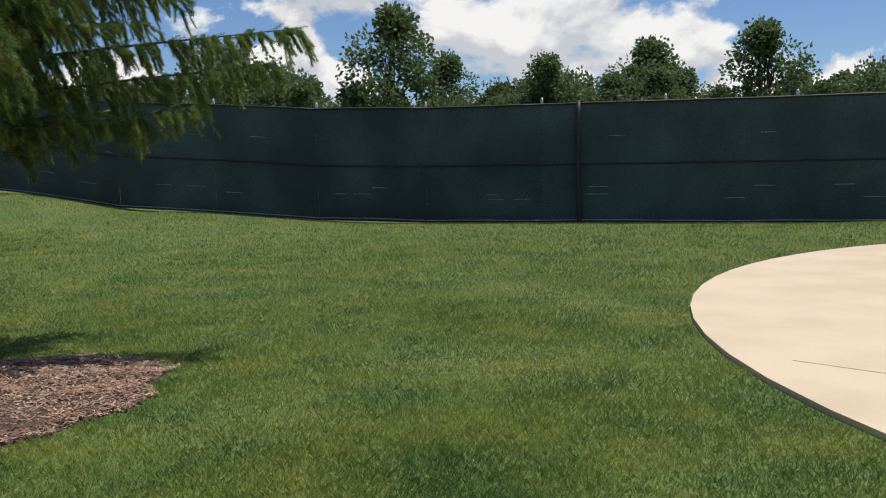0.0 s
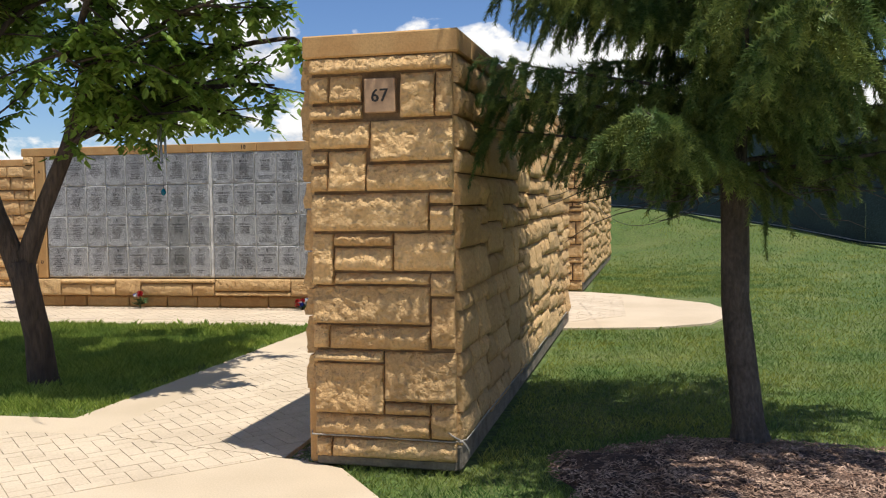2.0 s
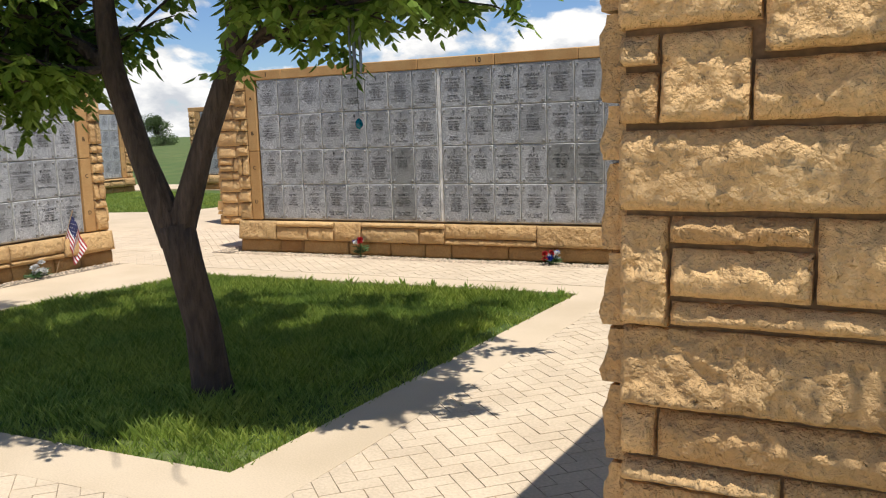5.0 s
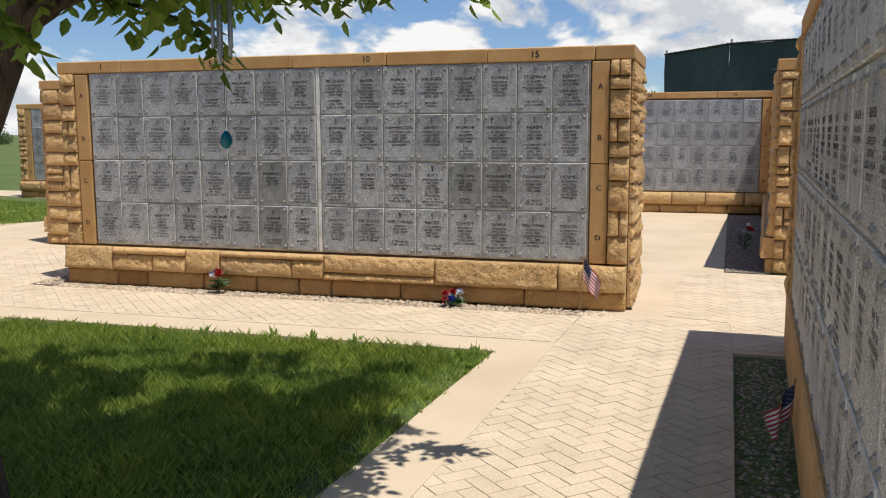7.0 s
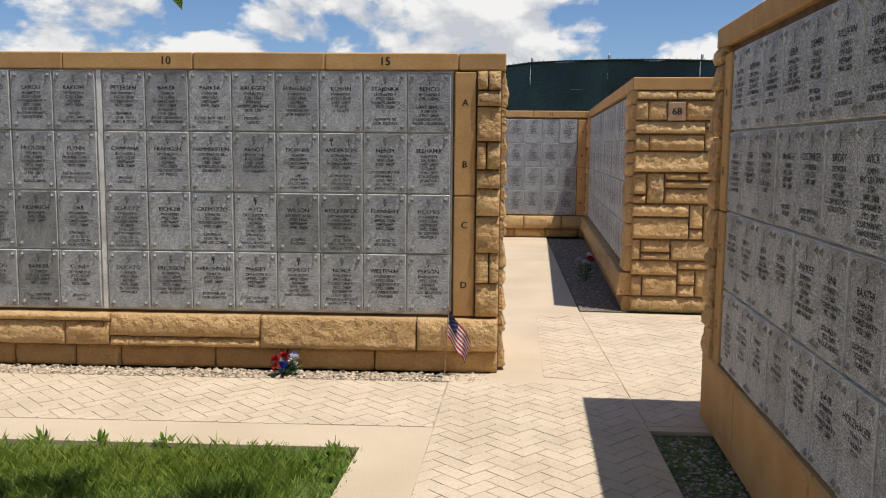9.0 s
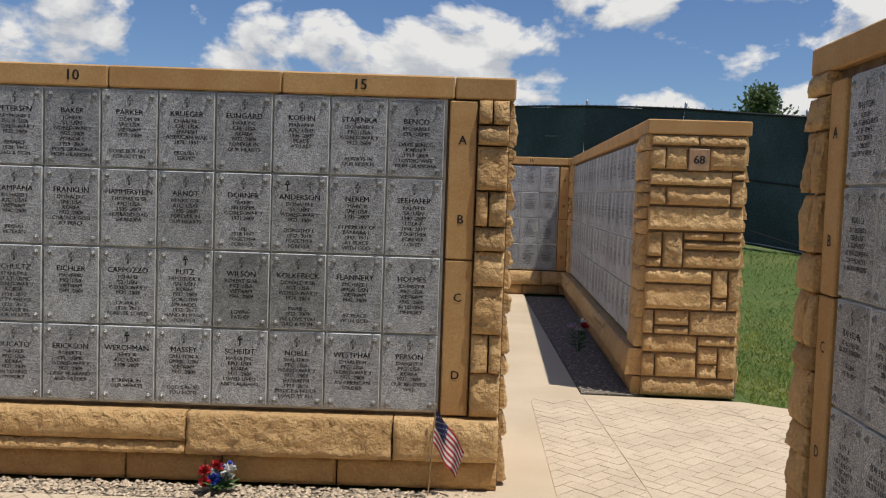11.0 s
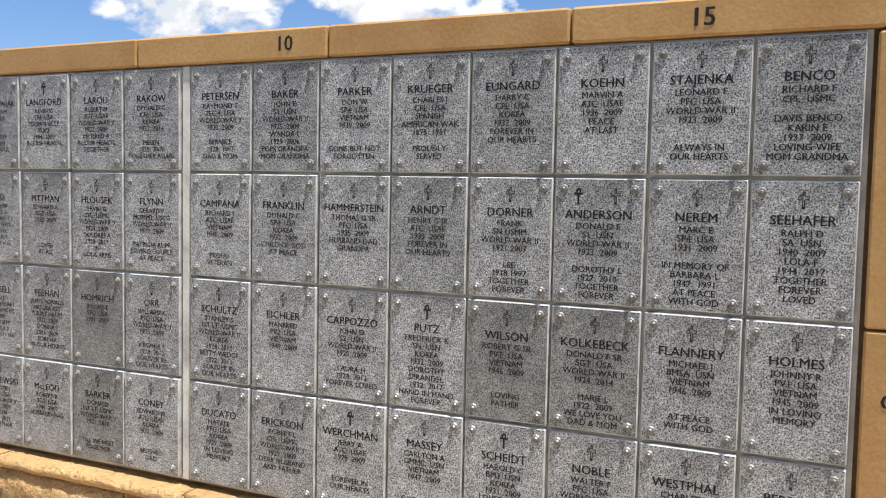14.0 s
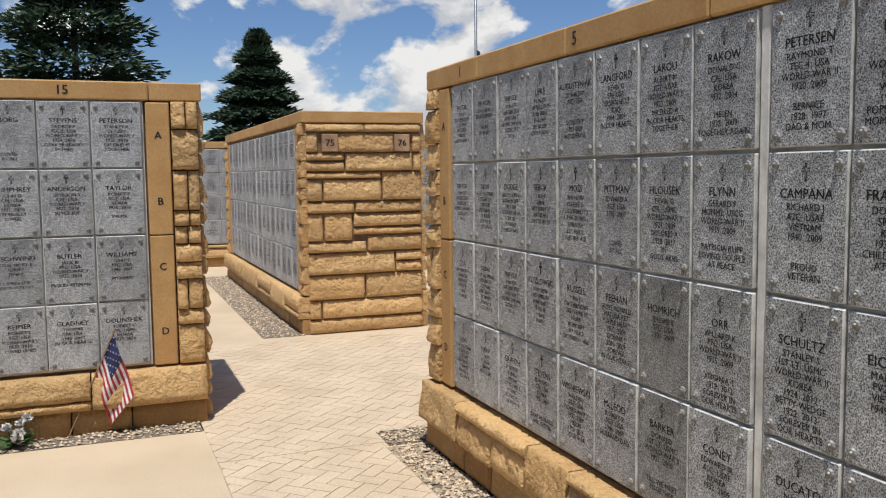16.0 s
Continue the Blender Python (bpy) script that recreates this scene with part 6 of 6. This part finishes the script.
def bouquet(at, colours, n, radius, label, seed, stem=0.0):
    """A bunch of ruffled artificial flowers with leaves."""
    rng = random.Random(seed)
    root = empty("flower_bouquet", Matrix.Translation(at), label, "flowers", group="flowers at the walls")
    heads = []
    for k in range(n):
        a = rng.uniform(0, 6.283)
        r = radius * math.sqrt(rng.random())
        heads.append(Vector((r * math.cos(a), r * math.sin(a) * 0.7, 0.045 + stem + rng.uniform(0, radius * 0.9))))
    for k, c in enumerate(heads):
        v, f = [], []
        for _ in range(46):
            d = rand_dir(rng, -0.3, 1.0)
            s = d.cross(rand_dir(rng))
            if s.length > 0.05:
                leaflet(v, f, c, (d + rand_dir(rng) * 0.2).normalized(), s.normalized(), rng.uniform(0.025, 0.042), 0.012)
        part("flower", mesh_of("flower", v, f, colours[k % len(colours)]), root)
    v, f = [], []
    for _ in range(26):
        d = rand_dir(rng, -0.15, 0.4)
        leaflet(v, f, Vector((0, 0, 0.03 + stem * rng.random())), d, d.cross(Vector((0, 0.1, 1))).normalized(), radius * rng.uniform(0.8, 1.5), 0.014)
    for c in heads:
        add((v, f), tube([(Vector((c.x * 0.2, c.y * 0.2, 0.0)), 0.003), (c, 0.002)], 4))
    part("leaves", mesh_of("leaves", v, f, GREEN_STEM), root, "green stems and leaves")
    return root

def wind_chime(at):
    """Tubes on cords under a small disc, with a teal wind drop below."""
    root = empty("wind_chime", Matrix.Translation(at), "grey metal wind chime with a teal drop in the tree", "wind chime")
    rng = random.Random(4)
    bm = bmesh.new()
    bmesh.ops.create_cone(bm, cap_ends=True, segments=14, radius1=0.034, radius2=0.034, depth=0.012, matrix=Matrix.Translation((0, 0, 0.50)))
    part("disc", bm_mesh("disc", bm, WOOD), root, "round wooden disc")
    for k in range(5):
        a = 2 * math.pi * k / 5
        x, y = 0.026 * math.cos(a), 0.026 * math.sin(a)
        part("tube", mesh_of("tube", *tube([(Vector((x, y, 0.25 - 0.02 * (k % 3))), 0.0055), (Vector((x, y, 0.47)), 0.0055)], 8), STEEL, True), root, "grey metal tube")
    v, f = tube([(Vector((0, 0, 0.03)), 0.0012), (Vector((0, 0, 0.95)), 0.0012)], 4)
    part("cord", mesh_of("cord", v, f, BLACK), root, "thin dark cord")
    rings = [(0.026, 0.001), (0.020, 0.009), (0.011, 0.015), (0.0, 0.018), (-0.011, 0.017), (-0.020, 0.011), (-0.025, 0.002)]
    part("wind_drop", mesh_of("wind_drop", *tube([(Vector((0, 0, z)), r) for z, r in rings], 12), TEAL, True), root, "teal drop-shaped wind catcher")

def weed(at, seed):
    rng = random.Random(seed)
    v, f = [], []
    for _ in range(14):
        d = rand_dir(rng, 0.2, 0.95)
        leaflet(v, f, Vector((0, 0, 0)) + d * rng.uniform(0, 0.03), d, d.cross(Vector((0.1, 0, 1))).normalized(), rng.uniform(0.03, 0.07), 0.011)
    add((v, f), tube([(Vector((0, 0, -0.02)), 0.003), (Vector((0.01, 0, 0.09)), 0.0015)], 4))
    ob = new("weed", mesh_of("weed", v, f, LEAF))
    ob.location = at
    return tagged(ob, "small leafy weed at the edge of the grass bed", "weed", group="weeds at the bed edge", kind="stuff")

def cord_round_wall():
    """A pale cord tied round the foot of the wall end."""
    rng = random.Random(2)
    pts = [Vector((-1.885, 5.20, 0.165)), Vector((-1.86, 5.13, 0.16)), Vector((-1.5, 5.125, 0.155)), Vector((-1.14, 5.12, 0.145)), Vector((-1.085, 5.16, 0.15)), Vector((-1.06, 5.6, 0.155)), Vector((-0.95, 7.6, 0.155)), Vector((-0.79, 10.5, 0.155))]
    v, f = [], []
    for a, b in zip(pts, pts[1:]):
        add((v, f), tube(bend(a, b, 0.0045, 0.0045, rng, 0.004, 5), 5))
    for k in range(3):
        c = Vector((-1.10, 5.125, 0.15))
        add((v, f), tube(bend(c, c + Vector((0.04 - 0.05 * k, -0.03, -0.05 + 0.05 * k)), 0.006, 0.004, rng, 0.1, 3), 5))
    tagged(new("cord", mesh_of("cord", v, f, GREY_ROPE, True)), "pale cord tied round the foot of the wall", "cord")

def drooping_cable():
    rng = random.Random(3)
    v, f = [], []
    a, b = Vector((-0.62, 13.9, 1.30)), Vector((0.30, 5.9, 1.40))
    path = []
    for k in range(17):
        t = k / 16
        path.append((a.lerp(b, t) + Vector((0, 0, -0.30 * math.sin(math.pi * t))), 0.003))
    add((v, f), tube(path, 5))
    tagged(new("cable", mesh_of("cable", v, f, BLACK, True)), "thin black cable slung between wall and spruce", "cable")

def far_pole(at, h):
    root = empty("flagpole", Matrix.Translation(at), "thin dark flagpole standing far beyond the walls", "flagpole")
    part("pole", mesh_of("pole", *tube([(Vector((0, 0, 0)), 0.06), (Vector((0, 0, h)), 0.035)], 8), STEEL, True), root)
    bm = bmesh.new()
    bmesh.ops.create_uvsphere(bm, u_segments=10, v_segments=6, radius=0.09, matrix=Matrix.Translation((0, 0, h + 0.08)))
    part("finial", bm_mesh("finial", bm, STEEL, True), root)
    v, f = [], []
    for j in range(9):
        for i in range(7):
            a, b = i / 6, j / 8
            v.append((0.05 + 0.19 * a + 0.02 * math.sin(a * 8), 0.30 * a + 0.05 * math.sin(a * 9 + b), 5.75 - 0.42 * b - 0.34 * a))
    for j in range(8):
        for i in range(6):
            k = j * 7 + i
            f.append((k, k + 1, k + 8, k + 7))
    me = mesh_of("flag", v, f, RED, True)
    me.materials.append(WHITE)
    me.materials.append(NAVY)
    me.polygons.foreach_set("material_index", [2 if (k // 6 < 4 and k % 6 < 3) else (k // 6) % 2 for k in range(len(f))])
    part("flag", me, root, "limp striped flag hung half-way up")

spruce()
mulch_bed()
bed_tree()
wind_chime((-3.43, 6.63, 1.405))
small_flag((-3.07, 11.33, 0.0), (-4, 3), -12, "small striped flag on a stick beside the lettered wall", 0.29, 1)
small_flag((-8.92, 9.50, 0.0), (-24, 0), 80, "small striped flag leaning on the west wall", 0.44, 2)
small_flag((-1.745, 8.5, -0.02), (-4, 3), 215, "small striped flag in the shaded gravel", 0.22, 3)
bouquet((-4.12, 11.30, 0.0), (RED_PETAL, WHITE, BLUE_PETAL), 9, 0.085, "red, white and blue artificial flowers on the gravel", 5)
bouquet((-6.30, 11.30, 0.0), (RED_PETAL, WHITE, BLUE_PETAL), 8, 0.085, "red, white and blue artificial flowers at the wall foot", 6, 0.09)
bouquet((-8.88, 9.22, 0.0), (WHITE, WHITE, WHITE), 10, 0.13, "white artificial flowers lying on pale gravel", 7)
bouquet((-1.66, 15.6, 0.0), (LILAC, WHITE, RED_PETAL), 9, 0.10, "lilac and white flowers in the shaded gravel", 8, 0.16)
for k, (x, y) in enumerate(((-4.75, 9.92), (-4.42, 9.93), (-5.05, 9.93), (-3.55, 9.86), (-3.62, 9.7), (-5.6, 9.9), (-3.5, 9.55))):
    weed((x, y, -0.01), 50 + k)
cord_round_wall()
drooping_cable()
far_pole((-31.6, 22.0, 0), 14)

conifer("conifer", (-36.9, 15.4, 0), 6.9, 3.3, 3, "tall dark spruce behind the west walls")
conifer("conifer", (-31.0, 9.2, 0), 10.5, 4.0, 4, "broad dark spruce behind the west walls")
conifer("conifer", (-33.0, 5.0, 0), 10.0, 3.8, 5, "broad dark spruce behind the west walls")

def woods():
    kinds = [broadleaf(101, 7.5, 3.0), broadleaf(102, 9.0, 2.8), broadleaf(103, 6.5, 3.4)]
    rng = random.Random(61)
    spots = []
    for k in range(124):
        a = radians(11 + 69 * k / 123 + rng.uniform(-1, 1))
        d = rng.uniform(40, 56)
        spots.append((-0.3 + d * math.sin(a), d * math.cos(a), rng.uniform(0.48, 0.68) * (1.3 if rng.random() < 0.14 else 1)))
    for x, y, s in ((-38, 23, 0.5), (-44, 45, 0.42), (-5.3, 44, 0.55), (-48, 52, 0.45), (-52, 46, 0.55), (-44, 56, 0.4), (-58, 40, 0.6), (-52, 36, 0.55), (-40, 50, 0.4), (-34, 60, 0.5), (-28, 62, 0.8), (-20, 64, 0.9), (-12, 62, 0.8)):
        spots.append((x, y, s))
    for k, (x, y, s) in enumerate(spots):
        src = kinds[rng.randrange(3)]
        src.scale = (s, s, s * rng.uniform(0.85, 1.1))
        copy_thing(src, pose(x, y, -0.2, 0, 0, rng.uniform(0, 360)))
        src.scale = (1, 1, 1)
    for src, (x, y) in zip(kinds, ((16, 44), (24, 40), (20, 47))):
        src.matrix_world = pose(x, y, -0.2)

woods()

# ---- gravel, grass and pavers ----
pebbles("gravel_1", [(-8.03, 11.175), (-2.78, 11.20), (-2.78, 11.40), (-8.03, 11.42)], 4800, -0.01, PALE, "pale pebble strip along the lettered wall", 1)
pebbles("gravel_2", [(-2.045, 5.24), (-1.84, 5.24), (-1.60, 10.25), (-1.925, 10.25)], 4200, -0.03, DARK, "pebble strip darkened for the shade of the wall", 2)
pebbles("gravel_3", [(-9.1, 5.0), (-8.74, 5.0), (-8.74, 10.25), (-9.1, 10.25)], 2600, 0.0, PALE, "pale pebble strip along the west wall", 3)
pebbles("gravel_4", [(-17, 11.1), (-11.6, 11.1), (-11.6, 11.5), (-17, 11.5)], 2400, 0.0, PALE, "pale pebble strip along the double wall", 4)
pebbles("gravel_5", [(-1.92, 13.75), (-1.44, 13.75), (-1.07, 20.2), (-1.75, 20.2)], 3200, -0.0, DARK, "pebble strip darkened for the shade along the far wall", 5)
pebbles("gravel_6", [(-8.3, 11.2), (-8.03, 11.2), (-8.03, 12.7), (-8.3, 12.7)], 900, 0.004, PALE, "pale pebble strip at the wall end", 6)
bed_grass()
lawn_grass()
side_grass()
far_grass()
west_grass()
lay_pavers()
